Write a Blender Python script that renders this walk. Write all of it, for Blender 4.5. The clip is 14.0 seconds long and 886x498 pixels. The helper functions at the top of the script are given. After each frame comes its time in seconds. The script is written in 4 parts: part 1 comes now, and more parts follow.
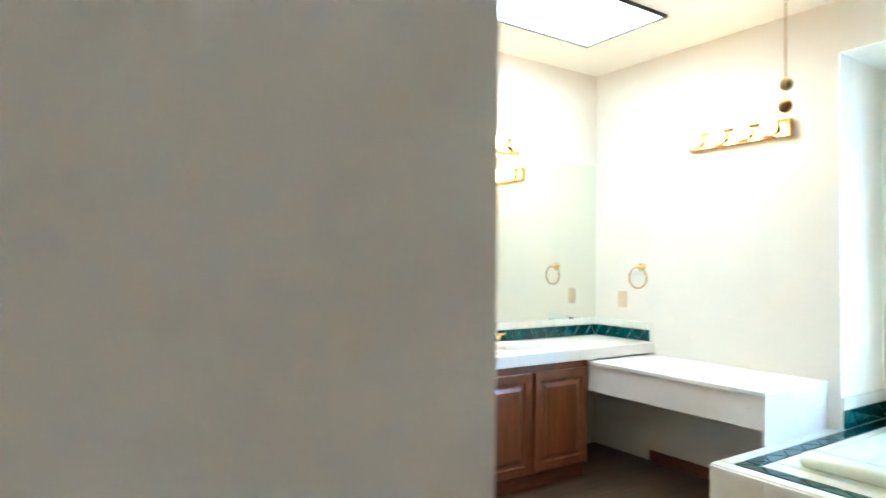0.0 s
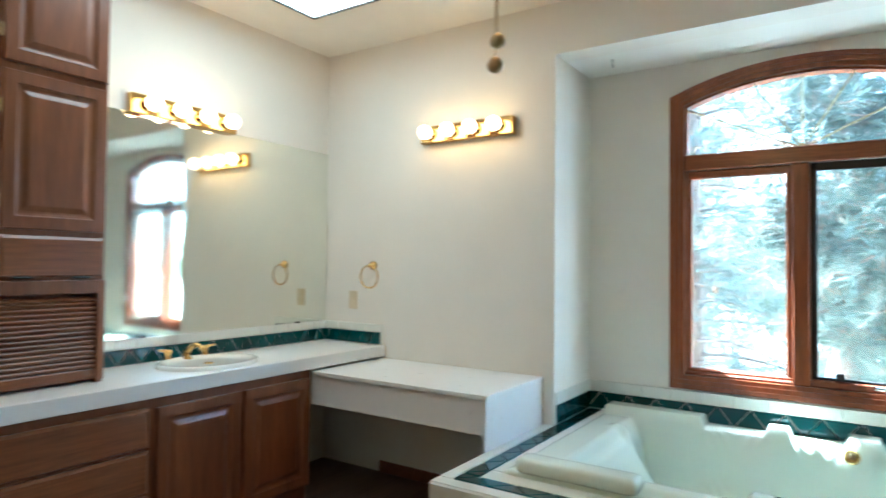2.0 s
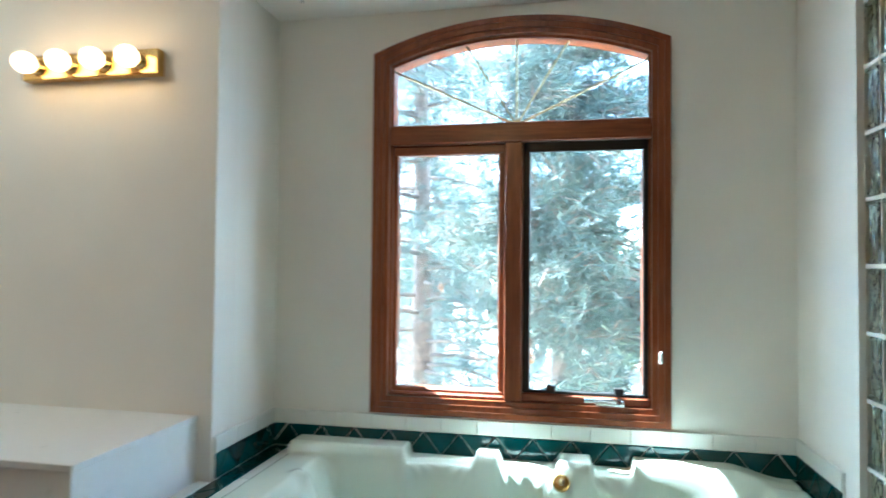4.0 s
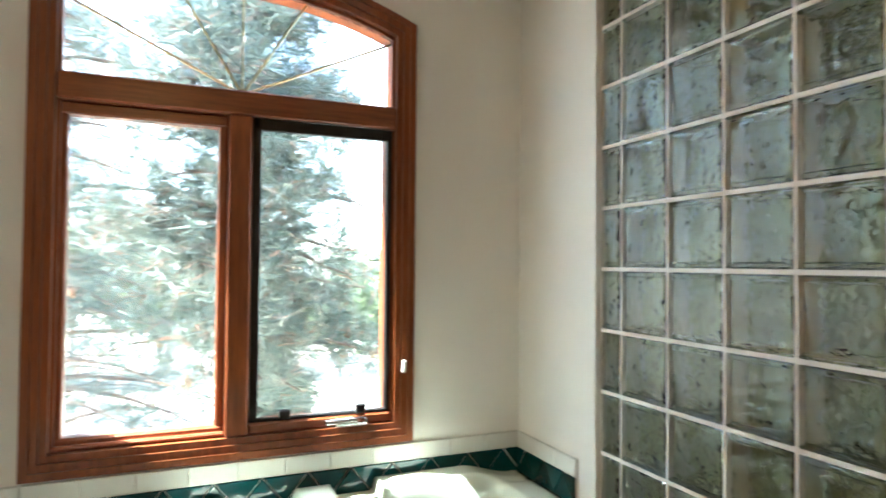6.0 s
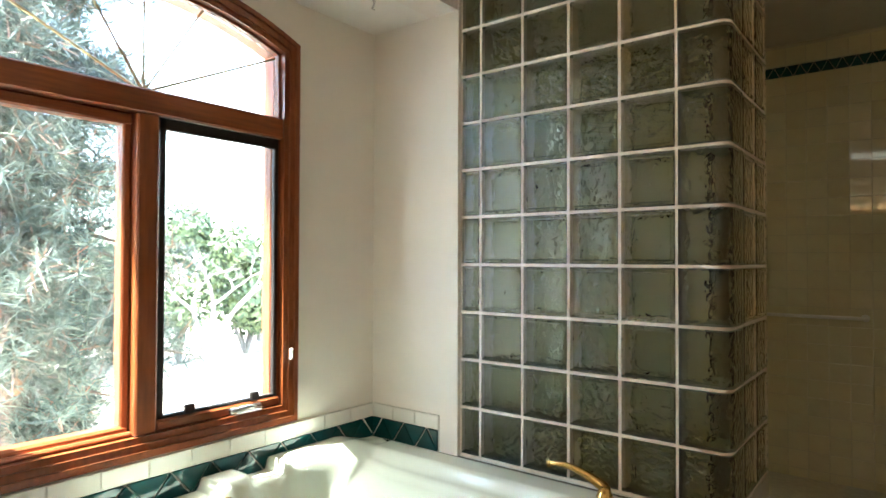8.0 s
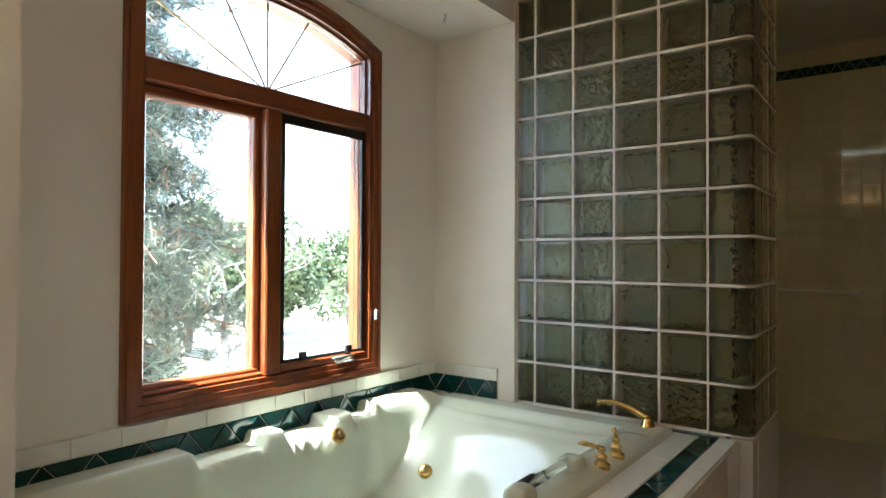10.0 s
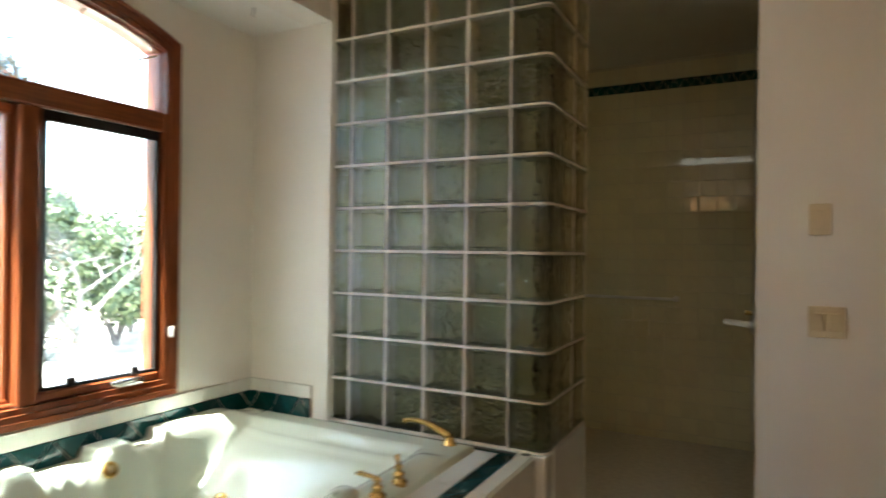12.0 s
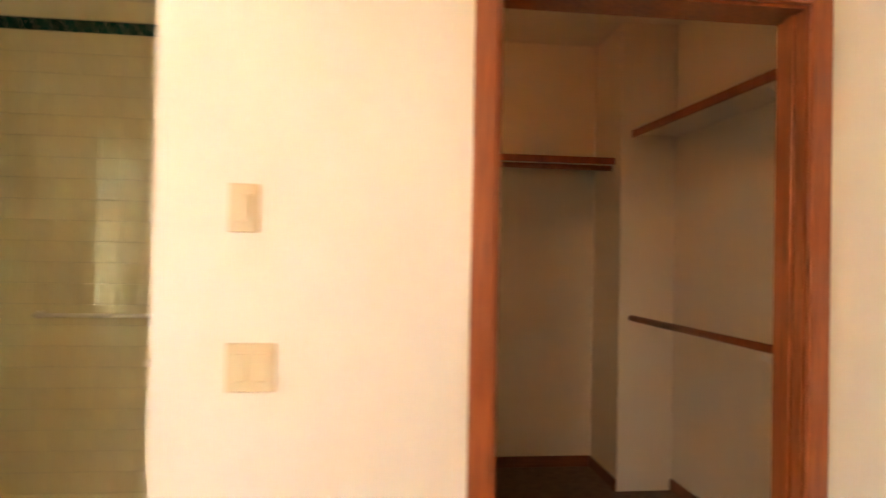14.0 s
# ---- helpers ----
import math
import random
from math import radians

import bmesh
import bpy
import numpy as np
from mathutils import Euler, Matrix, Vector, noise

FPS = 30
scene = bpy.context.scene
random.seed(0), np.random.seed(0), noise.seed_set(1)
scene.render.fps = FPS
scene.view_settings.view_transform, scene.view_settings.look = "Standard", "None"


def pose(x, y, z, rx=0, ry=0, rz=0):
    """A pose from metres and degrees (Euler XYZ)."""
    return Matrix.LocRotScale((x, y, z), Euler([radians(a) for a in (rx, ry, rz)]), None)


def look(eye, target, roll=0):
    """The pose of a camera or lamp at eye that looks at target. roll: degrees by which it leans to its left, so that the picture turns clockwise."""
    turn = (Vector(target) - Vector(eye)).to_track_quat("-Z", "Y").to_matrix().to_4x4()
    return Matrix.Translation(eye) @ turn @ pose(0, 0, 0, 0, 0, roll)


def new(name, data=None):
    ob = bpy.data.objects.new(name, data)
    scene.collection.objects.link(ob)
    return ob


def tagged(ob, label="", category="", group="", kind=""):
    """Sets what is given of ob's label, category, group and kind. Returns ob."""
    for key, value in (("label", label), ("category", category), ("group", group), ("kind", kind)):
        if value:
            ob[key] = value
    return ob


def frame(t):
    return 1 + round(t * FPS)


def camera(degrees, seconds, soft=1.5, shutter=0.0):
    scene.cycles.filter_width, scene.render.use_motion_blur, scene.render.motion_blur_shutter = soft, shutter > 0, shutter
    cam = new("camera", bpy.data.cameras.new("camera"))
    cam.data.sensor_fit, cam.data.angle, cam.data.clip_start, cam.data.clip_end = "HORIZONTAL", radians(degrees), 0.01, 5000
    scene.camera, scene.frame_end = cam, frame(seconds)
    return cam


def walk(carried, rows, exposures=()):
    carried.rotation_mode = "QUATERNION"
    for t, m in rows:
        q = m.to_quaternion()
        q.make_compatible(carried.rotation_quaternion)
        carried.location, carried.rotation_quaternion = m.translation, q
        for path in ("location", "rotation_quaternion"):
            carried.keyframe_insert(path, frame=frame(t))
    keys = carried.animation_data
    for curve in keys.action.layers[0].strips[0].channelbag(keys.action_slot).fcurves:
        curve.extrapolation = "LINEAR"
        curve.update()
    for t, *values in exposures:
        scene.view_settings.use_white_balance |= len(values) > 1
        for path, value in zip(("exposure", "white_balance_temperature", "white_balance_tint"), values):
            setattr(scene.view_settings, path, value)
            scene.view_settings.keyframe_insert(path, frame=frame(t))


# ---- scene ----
cam = camera(71.4, 14.0, shutter=0.6)
PATH = [
    (0, (-0.047, -0.045, 1.278), (1.068, 1.614, 1.325), 0.7),
    (0.5, (0.08, -0.013, 1.281), (1.332, 1.546, 1.323), 0.7),
    (1, (0.212, 0.079, 1.266), (1.606, 1.513, 1.317), 0.8),
    (1.5, (0.307, 0.145, 1.27), (1.832, 1.438, 1.323), 0.7),
    (2, (0.396, 0.136, 1.276), (2.059, 1.246, 1.328), 0.6),
    (2.5, (0.56, 0.117, 1.257), (2.33, 1.048, 1.307), 0.3),
    (3, (0.804, 0.109, 1.261), (2.653, 0.871, 1.309), 0.3),
    (5.5, (1.667, 0.377, 1.285), (3.62, -0.049, 1.343), 0.6),
    (6, (1.679, 0.539, 1.29), (3.518, -0.246, 1.341), 0.5),
    (6.5, (1.655, 0.695, 1.279), (3.339, -0.383, 1.325), 0.4),
    (7, (1.655, 0.908, 1.285), (3.167, -0.4, 1.325), 0.4),
    (7.5, (1.736, 1.176, 1.287), (3.083, -0.302, 1.329), 0.5),
    (8, (1.795, 1.389, 1.298), (3.025, -0.188, 1.335), 0.2),
    (8.5, (1.786, 1.634, 1.275), (3.004, 0.048, 1.314), 0.3),
    (11, (1.803, 1.983, 1.161), (2.95, 0.344, 1.184), 0.2),
    (11.5, (1.676, 1.843, 1.225), (2.726, 0.141, 1.256), 0.6),
    (12, (1.516, 1.635, 1.281), (2.444, -0.137, 1.29), 0.7),
    (12.5, (1.407, 1.378, 1.293), (2.096, -0.5, 1.302), 0.9),
    (13, (1.327, 1.163, 1.292), (1.682, -0.805, 1.313), 1.1),
    (13.5, (1.2, 0.839, 1.301), (1.269, -1.16, 1.324), 1.0),
    (14, (1.036, 0.492, 1.312), (0.814, -1.496, 1.335), 1.1),
]
EXPOSURES = [
    (0.0, 5.30, 4350, -12), (0.5, 4.98, 4400, -12), (1.0, 4.70, 4450, -12), (1.5, 4.40, 4450, -13), (2.5, 4.00, 4550, -10), (3.0, 3.88, 4500, -10), (5.5, 3.70, 5250, -6), (6.5, 3.67, 5800, 0), (7.5, 3.78, 5900, -1),
    (8.5, 3.60, 5850, -1), (11.0, 3.02, 5850, -1), (12.0, 3.38, 5950, -1), (12.5, 4.26, 6800, 0), (13.0, 5.02, 7300, 2), (13.5, 5.55, 6800, 3), (14.0, 5.68, 6850, 8)]
walk(cam, [(t, look(eye, target, roll)) for t, eye, target, roll in PATH], EXPOSURES)

# ---- world and sun ----
world = bpy.data.worlds.new("sky")
scene.world = world
world.use_nodes = True
wn = world.node_tree
sky = wn.nodes.new("ShaderNodeTexSky")
sky.sky_type = "NISHITA"
sky.sun_disc = False
SUN_WAY = Vector((0.19, 0.35, 0.91)).normalized()
sky.sun_elevation = math.asin(SUN_WAY.z)
sky.sun_rotation = math.atan2(SUN_WAY.x, SUN_WAY.y)
calm = wn.nodes.new("ShaderNodeHueSaturation")
calm.inputs["Saturation"].default_value = 0.75
wn.links.new(sky.outputs[0], calm.inputs["Color"])
wn.links.new(calm.outputs[0], wn.nodes["Background"].inputs[0])
wn.nodes["Background"].inputs[1].default_value = 0.25
sun_data = bpy.data.lights.new("sun", "SUN")
sun_data.energy, sun_data.angle, sun_data.color = 4.8, radians(0.6), (1.0, 0.95, 0.86)
sun = new("sun", sun_data)
sun.matrix_world = look(SUN_WAY * 30, (0, 0, 0))

BULB, PANEL_GLOW, FAN_GLOW = 1.02, 0.40, 1.55
LAMP_COLOUR = (1.0, 0.53, 0.21)

# ---- plan, in metres ----
XE, YN, YS = 3.382, 3.062, -1.0       # east wall, vanity wall, closet wall
CEIL = 2.66
XA, YA0, YA1, ZA = 3.88, -0.742, 1.43, 2.385   # window alcove
DECK = 0.46
XD = 2.342                               # west edge of the tub deck
GY, GX, J0, PITCH = -0.757, 2.46, 0.468, 0.203  # glass blocks
TOP = 0.777                              # vanity counter
YSH = -2.88                              # back wall of the shower
XSH = 1.547                               # free end of the switch wall


# ---- materials ----
def nodes_of(name):
    m = bpy.data.materials.new(name)
    m.use_nodes = True
    nt = m.node_tree
    return m, nt, nt.nodes["Principled BSDF"]


def ramp(nt, fac, stops):
    r = nt.nodes.new("ShaderNodeValToRGB")
    el = r.color_ramp.elements
    while len(el) < len(stops):
        el.new(0.5)
    for e, (p, c) in zip(el, stops):
        e.position, e.color = p, (*c, 1)
    nt.links.new(fac, r.inputs[0])
    return r.outputs[0]


def tex_noise(nt, scale, detail=4, stretch=(1, 1, 1), rough=0.5):
    tc = nt.nodes.new("ShaderNodeTexCoord")
    mp = nt.nodes.new("ShaderNodeMapping")
    mp.inputs["Scale"].default_value = stretch
    nt.links.new(tc.outputs["Object"], mp.inputs[0])
    n = nt.nodes.new("ShaderNodeTexNoise")
    n.inputs["Scale"].default_value, n.inputs["Detail"].default_value = scale, detail
    n.inputs["Roughness"].default_value = rough
    nt.links.new(mp.outputs[0], n.inputs["Vector"])
    return n.outputs[0]


def add_bump(nt, bsdf, height, strength=0.2, distance=0.002):
    b = nt.nodes.new("ShaderNodeBump")
    b.inputs["Strength"].default_value, b.inputs["Distance"].default_value = strength, distance
    nt.links.new(height, b.inputs["Height"])
    nt.links.new(b.outputs[0], bsdf.inputs["Normal"])
    return b


def tint(c, k):
    return tuple(min(1.0, v * k) for v in c)


def surface(name, colour, rough=0.5, metal=0.0, vary=0.08, scale=6, bump=0.1, grain=180, dist=0.001, coat=0.0):
    """A painted, moulded or metal surface: slow tone changes and a fine relief."""
    m, nt, p = nodes_of(name)
    a = tex_noise(nt, scale, 5)
    nt.links.new(ramp(nt, a, [(0.3, tint(colour, 1 - vary)), (0.7, tint(colour, 1 + vary))]), p.inputs["Base Color"])
    b = tex_noise(nt, grain, 3)
    r = nt.nodes.new("ShaderNodeMapRange")
    r.inputs["To Min"].default_value, r.inputs["To Max"].default_value = max(0.02, rough - 0.06), rough + 0.06
    nt.links.new(a, r.inputs["Value"])
    nt.links.new(r.outputs[0], p.inputs["Roughness"])
    p.inputs["Metallic"].default_value = metal
    p.inputs["Coat Weight"].default_value = coat
    if bump:
        add_bump(nt, p, b, bump, dist)
    return m


def wood(name, dark, light, along="z", rough=0.35, scale=9.0):
    m, nt, p = nodes_of(name)
    s = {"x": (0.08, 1, 1), "y": (1, 0.08, 1), "z": (1, 1, 0.08)}[along]
    fine = tex_noise(nt, scale * 9, 6, s, 0.6)
    broad = tex_noise(nt, scale, 3, s)
    mix = nt.nodes.new("ShaderNodeMath")
    mix.operation = "MULTIPLY_ADD"
    nt.links.new(fine, mix.inputs[0])
    mix.inputs[1].default_value = 0.5
    half = nt.nodes.new("ShaderNodeMath")
    half.operation = "MULTIPLY"
    half.inputs[1].default_value = 0.5
    nt.links.new(broad, half.inputs[0])
    nt.links.new(half.outputs[0], mix.inputs[2])
    mid = tuple((a + b) / 2 for a, b in zip(dark, light))
    nt.links.new(ramp(nt, mix.outputs[0], [(0.36, dark), (0.5, mid), (0.64, light)]), p.inputs["Base Color"])
    p.inputs["Roughness"].default_value = rough
    p.inputs["Coat Weight"].default_value = 0.25
    p.inputs["Coat Roughness"].default_value = 0.25
    add_bump(nt, p, fine, 0.12, 0.001)
    return m


def glow(name, colour, strength):
    m, nt, p = nodes_of(name)
    p.inputs["Base Color"].default_value = (0.9, 0.9, 0.88, 1)
    p.inputs["Emission Color"].default_value = (*colour, 1)
    p.inputs["Emission Strength"].default_value = strength
    return m


def clear_glass(name, colour=(1, 1, 1), rough=0.0, ior=1.45, wave=0.0, wave_scale=20, dist=0.01):
    m, nt, p = nodes_of(name)
    p.inputs["Base Color"].default_value = (*colour, 1)
    p.inputs["Roughness"].default_value = rough
    p.inputs["IOR"].default_value = ior
    p.inputs["Transmission Weight"].default_value = 1.0
    if wave:
        add_bump(nt, p, tex_noise(nt, wave_scale, 2), wave, dist)
    return m


def tile_material(name, colour, rough=0.12, vary=0.12, wave=0.15):
    m, nt, p = nodes_of(name)
    info = nt.nodes.new("ShaderNodeObjectInfo")
    cloud = tex_noise(nt, 14, 5)
    add = nt.nodes.new("ShaderNodeMath")
    add.operation = "MULTIPLY_ADD"
    add.inputs[1].default_value = 0.4
    nt.links.new(info.outputs["Random"], add.inputs[0])
    half = nt.nodes.new("ShaderNodeMath")
    half.operation = "MULTIPLY"
    half.inputs[1].default_value = 0.6
    nt.links.new(cloud, half.inputs[0])
    nt.links.new(half.outputs[0], add.inputs[2])
    nt.links.new(ramp(nt, add.outputs[0], [(0.25, tint(colour, 1 - vary)), (0.75, tint(colour, 1 + vary))]), p.inputs["Base Color"])
    p.inputs["Roughness"].default_value = rough
    add_bump(nt, p, tex_noise(nt, 18, 2), wave, 0.002)
    return m


M_WALL = surface("cream wallpaper", (0.80, 0.75, 0.67), 0.75, vary=0.02, scale=3, bump=0.25, grain=260, dist=0.001)
M_WHITEWALL = surface("white paint", (0.82, 0.78, 0.70), 0.7, vary=0.02, scale=3, bump=0.15, grain=300)
M_CEIL = surface("ceiling paint", (0.82, 0.79, 0.72), 0.85, vary=0.02, bump=0.5, grain=90, dist=0.003)
M_FLOOR = wood("dark floor", (0.045, 0.028, 0.02), (0.14, 0.085, 0.055), "x", 0.4, 5)
M_CARPET = surface("brown carpet", (0.16, 0.11, 0.085), 0.95, vary=0.2, scale=20, bump=0.9, grain=500, dist=0.006)
M_WOOD = wood("cabinet wood", (0.118, 0.037, 0.013), (0.245, 0.086, 0.030), "z", 0.34, 8)
M_WOODX = wood("cabinet wood across", (0.118, 0.037, 0.013), (0.245, 0.086, 0.030), "x", 0.34, 8)
M_FRAMEY = wood("window wood across", (0.135, 0.031, 0.009), (0.30, 0.082, 0.024), "y", 0.3, 8)
M_FRAMEZ = wood("window wood upright", (0.135, 0.031, 0.009), (0.30, 0.082, 0.024), "z", 0.3, 8)
M_CASING = wood("door casing wood", (0.150, 0.034, 0.009), (0.34, 0.088, 0.024), "z", 0.38, 8)
M_BASE = wood("baseboard wood", (0.1, 0.03, 0.014), (0.22, 0.08, 0.035), "x", 0.4, 8)
M_COUNTER = surface("white laminate", (0.82, 0.81, 0.79), 0.3, vary=0.012, scale=25, bump=0.05)
M_TUB = surface("biscuit acrylic", (0.72, 0.77, 0.66), 0.10, vary=0.015, scale=2, bump=0.0)
M_CERAMIC = surface("white ceramic", (0.84, 0.84, 0.80), 0.1, vary=0.02, bump=0.0, coat=0.3)
M_BRASS = surface("polished brass", (0.70, 0.47, 0.16), 0.16, 1.0, vary=0.06, scale=30, bump=0.02)
M_DULLBRASS = surface("aged brass", (0.42, 0.31, 0.16), 0.32, 1.0, vary=0.15, scale=40, bump=0.05)
M_MIRROR = surface("mirror silver", (0.86, 0.88, 0.81), 0.02, 1.0, vary=0.0, bump=0.0)
M_GREEN = tile_material("green glazed tile", (0.004, 0.055, 0.060), 0.10, 0.35)
M_WTILE = tile_material("white glazed tile", (0.80, 0.79, 0.72), 0.14, 0.03)
M_SHTILE = tile_material("cream shower tile", (0.74, 0.70, 0.50), 0.045, 0.05, 0.05)
M_SHGROUT = surface("shower grout", (0.58, 0.56, 0.44), 0.5, vary=0.05, scale=20, bump=0.2)
M_GROUT = surface("pale grout", (0.74, 0.72, 0.65), 0.85, vary=0.08, scale=30, bump=0.4)
M_MORTAR = surface("block mortar", (0.78, 0.72, 0.63), 0.85, vary=0.06, scale=30, bump=0.4, grain=400)


def block_glass(name, colour, scale, depth):
    """Pressed block glass: a ripple that differs from block to block."""
    m, nt, p = nodes_of(name)
    tc, info, off = nt.nodes.new("ShaderNodeTexCoord"), nt.nodes.new("ShaderNodeObjectInfo"), nt.nodes.new("ShaderNodeVectorMath")
    times = nt.nodes.new("ShaderNodeMath")
    times.operation = "MULTIPLY"
    times.inputs[1].default_value = 37.0
    nt.links.new(info.outputs["Random"], times.inputs[0])
    nt.links.new(tc.outputs["Object"], off.inputs[0])
    nt.links.new(times.outputs[0], off.inputs[1])
    ripple = nt.nodes.new("ShaderNodeTexNoise")
    ripple.inputs["Scale"].default_value, ripple.inputs["Detail"].default_value = scale, 1.0
    nt.links.new(off.outputs[0], ripple.inputs["Vector"])
    add_bump(nt, p, ripple.outputs[0], 1.0, depth)
    p.inputs["Base Color"].default_value = (*colour, 1)
    p.inputs["Roughness"].default_value, p.inputs["IOR"].default_value = 0.0, 1.36
    p.inputs["Transmission Weight"].default_value = 1.0
    return m


M_BLOCK = block_glass("block glass", (0.86, 0.89, 0.75), 46, 0.0085)
M_BLOCKIN = block_glass("rippled block glass", (0.83, 0.86, 0.69), 34, 0.009)
M_BLOCKEDGE = surface("block edge coating", (0.19, 0.22, 0.14), 0.5, vary=0.05, scale=20, bump=0.1)
M_PANE = clear_glass("pane glass", (0.97, 0.99, 0.98))
M_ACRYLIC = clear_glass("clear acrylic", (0.95, 0.97, 0.95), 0.03)
M_PLATE = surface("almond plastic", (0.66, 0.55, 0.36), 0.4, vary=0.03, bump=0.0)
M_WHITEPL = surface("white plastic", (0.8, 0.79, 0.75), 0.35, vary=0.02, bump=0.0)
M_GREYPL = surface("grey plastic", (0.32, 0.33, 0.35), 0.35, vary=0.05, bump=0.0)
M_DARK = surface("dark bronze metal", (0.035, 0.03, 0.028), 0.4, 0.6, vary=0.1, bump=0.05)
M_STEEL = surface("satin steel", (0.6, 0.6, 0.6), 0.25, 1.0, vary=0.05, bump=0.0)
M_BULB = glow("lit globe", LAMP_COLOUR, BULB)
M_PANELGLOW = glow("lit diffuser", (1.0, 0.93, 0.82), PANEL_GLOW)
M_FANGLOW = glow("lit shade", LAMP_COLOUR, FAN_GLOW)
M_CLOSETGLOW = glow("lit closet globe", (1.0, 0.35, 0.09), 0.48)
M_SOIL = surface("dry ground", (0.50, 0.44, 0.36), 0.95, vary=0.35, scale=1.5, bump=0.9, grain=12, dist=0.05)
M_BARK = surface("bark", (0.16, 0.11, 0.085), 0.9, vary=0.4, scale=14, bump=0.9, grain=30, dist=0.03)
M_GREYBARK = surface("grey twigs", (0.20, 0.175, 0.155), 0.9, vary=0.3, scale=14, bump=0.6, grain=40, dist=0.01)


def leafy(name, a, b, dry=None):
    m, nt, p = nodes_of(name)
    g = nt.nodes.new("ShaderNodeNewGeometry")
    nt.links.new(ramp(nt, g.outputs["Random Per Island"], [(0.0, a), (1.0, b)] if dry is None else [(0.0, a), (0.90, b), (0.94, dry), (1.0, dry)]), p.inputs["Base Color"])
    p.inputs["Roughness"].default_value = 0.6
    p.inputs["Transmission Weight"].default_value = 0.0
    return m


M_NEEDLE = leafy("pine needles", (0.042, 0.068, 0.058), (0.19, 0.215, 0.170), (0.30, 0.14, 0.09))
M_LEAF = leafy("shrub leaves", (0.050, 0.072, 0.030), (0.17, 0.205, 0.095))
M_CONE = surface("pine cone", (0.25, 0.13, 0.07), 0.8, vary=0.3, scale=40)


# ---- building helpers ----
def box(bm, x0, y0, z0, x1, y1, z1, bevel=0.0, seg=1):
    m = Matrix.LocRotScale(((x0 + x1) / 2, (y0 + y1) / 2, (z0 + z1) / 2), None, (abs(x1 - x0), abs(y1 - y0), abs(z1 - z0)))
    made = bmesh.ops.create_cube(bm, size=1, matrix=m)["verts"]
    if bevel:
        edges = {e for v in made for e in v.link_edges}
        bmesh.ops.bevel(bm, geom=list(edges), offset=bevel, segments=seg, affect="EDGES", profile=0.5)
    return bm


def boxed(x0, y0, z0, x1, y1, z1, bevel=0.0, seg=1):
    return box(bmesh.new(), x0, y0, z0, x1, y1, z1, bevel, seg)


def tube(bm, points, radii, n=10, caps=True):
    """A round bar through points, with a radius at each."""
    pts = [Vector(p) for p in points]
    rings = []
    side = None
    for i, p in enumerate(pts):
        d = (pts[min(i + 1, len(pts) - 1)] - pts[max(i - 1, 0)]).normalized()
        if side is None:
            side = d.orthogonal().normalized()
        side = (side - d * side.dot(d)).normalized()
        up = d.cross(side)
        r = radii[i] if hasattr(radii, "__len__") else radii
        rings.append([bm.verts.new(p + (side * math.cos(a) + up * math.sin(a)) * r) for a in (2 * math.pi * k / n for k in range(n))])
    for a, b in zip(rings, rings[1:]):
        for k in range(n):
            bm.faces.new((a[k], a[(k + 1) % n], b[(k + 1) % n], b[k]))
    if caps:
        bm.faces.new(rings[0][::-1])
        bm.faces.new(rings[-1])
    return bm


def turned(bm, profile, centre, n=20):
    """A body turned about the upright axis: profile rows of radius, height."""
    c = Vector(centre)
    return tube(bm, [c + Vector((0, 0, h)) for _, h in profile], [max(r, 0.0005) for r, _ in profile], n)


def smooth(ob, on=True):
    for f in ob.data.polygons:
        f.use_smooth = on
    return ob


def mesh_of(bm, name, material):
    bmesh.ops.recalc_face_normals(bm, faces=bm.faces)
    me = bpy.data.meshes.new(name)
    bm.to_mesh(me)
    bm.free()
    me.materials.append(material)
    return me


def part(name, bm, material, parent, label="", soft=False):
    """One mesh, built in world metres, under its thing or part."""
    at = parent.matrix_world.translation if parent else Vector()
    origin = Vector(parent["base"]) if parent and "base" in parent else Vector()
    bmesh.ops.translate(bm, verts=bm.verts, vec=-origin)
    ob = new(name, mesh_of(bm, name, material))
    if parent:
        ob.parent = parent
        ob["base"] = tuple(origin)
    if label:
        ob["label"] = label
    return smooth(ob) if soft else ob


def thing(name, base, label, category, group="", kind=""):
    e = new(name)
    e.location = base
    e["base"] = tuple(base)
    e.empty_display_size = 0.1
    return tagged(e, label, category, group, kind)


def setting(name, bm, material, label="", category="", soft=False):
    ob = new(name, mesh_of(bm, name, material))
    tagged(ob, label, category, "", "structure")
    return smooth(ob) if soft else ob


# ---- floor, walls, ceiling ----
setting("floor", boxed(-0.75, -1.05, -0.1, 4.1, 3.25, 0.0), M_FLOOR, "dark brown wood floor of the bathroom", "floor")
bm = bmesh.new()
box(bm, -1.3, -3.6, CEIL, 4.1, 3.3, CEIL + 0.12)
setting("ceiling", bm, M_CEIL, "cream painted flat ceiling", "ceiling")
setting("wall_north", boxed(-0.25, YN, 0, 4.1, YN + 0.15, CEIL), M_WALL, "cream wall behind the vanity mirrors", "wall")
bm = boxed(XE, YA1, 0, XE + 0.15, YN, CEIL)
box(bm, XE, YA0 - 0.1, ZA, XE + 0.15, YA1, CEIL)
setting("wall_east", bm, M_WALL, "cream wall beside the tub alcove", "wall")
setting("wall_alcove_north", boxed(XE + 0.15, YA1, 0, XA + 0.15, YA1 + 0.12, ZA + 0.1), M_WHITEWALL, "pale side wall of the tub alcove", "wall")
setting("wall_alcove_south", boxed(GX + 4 * PITCH + 0.104, YA0 - 0.11, 0, XA + 0.15, YA0, ZA + 0.1), M_WHITEWALL, "pale side wall of the tub alcove", "wall")
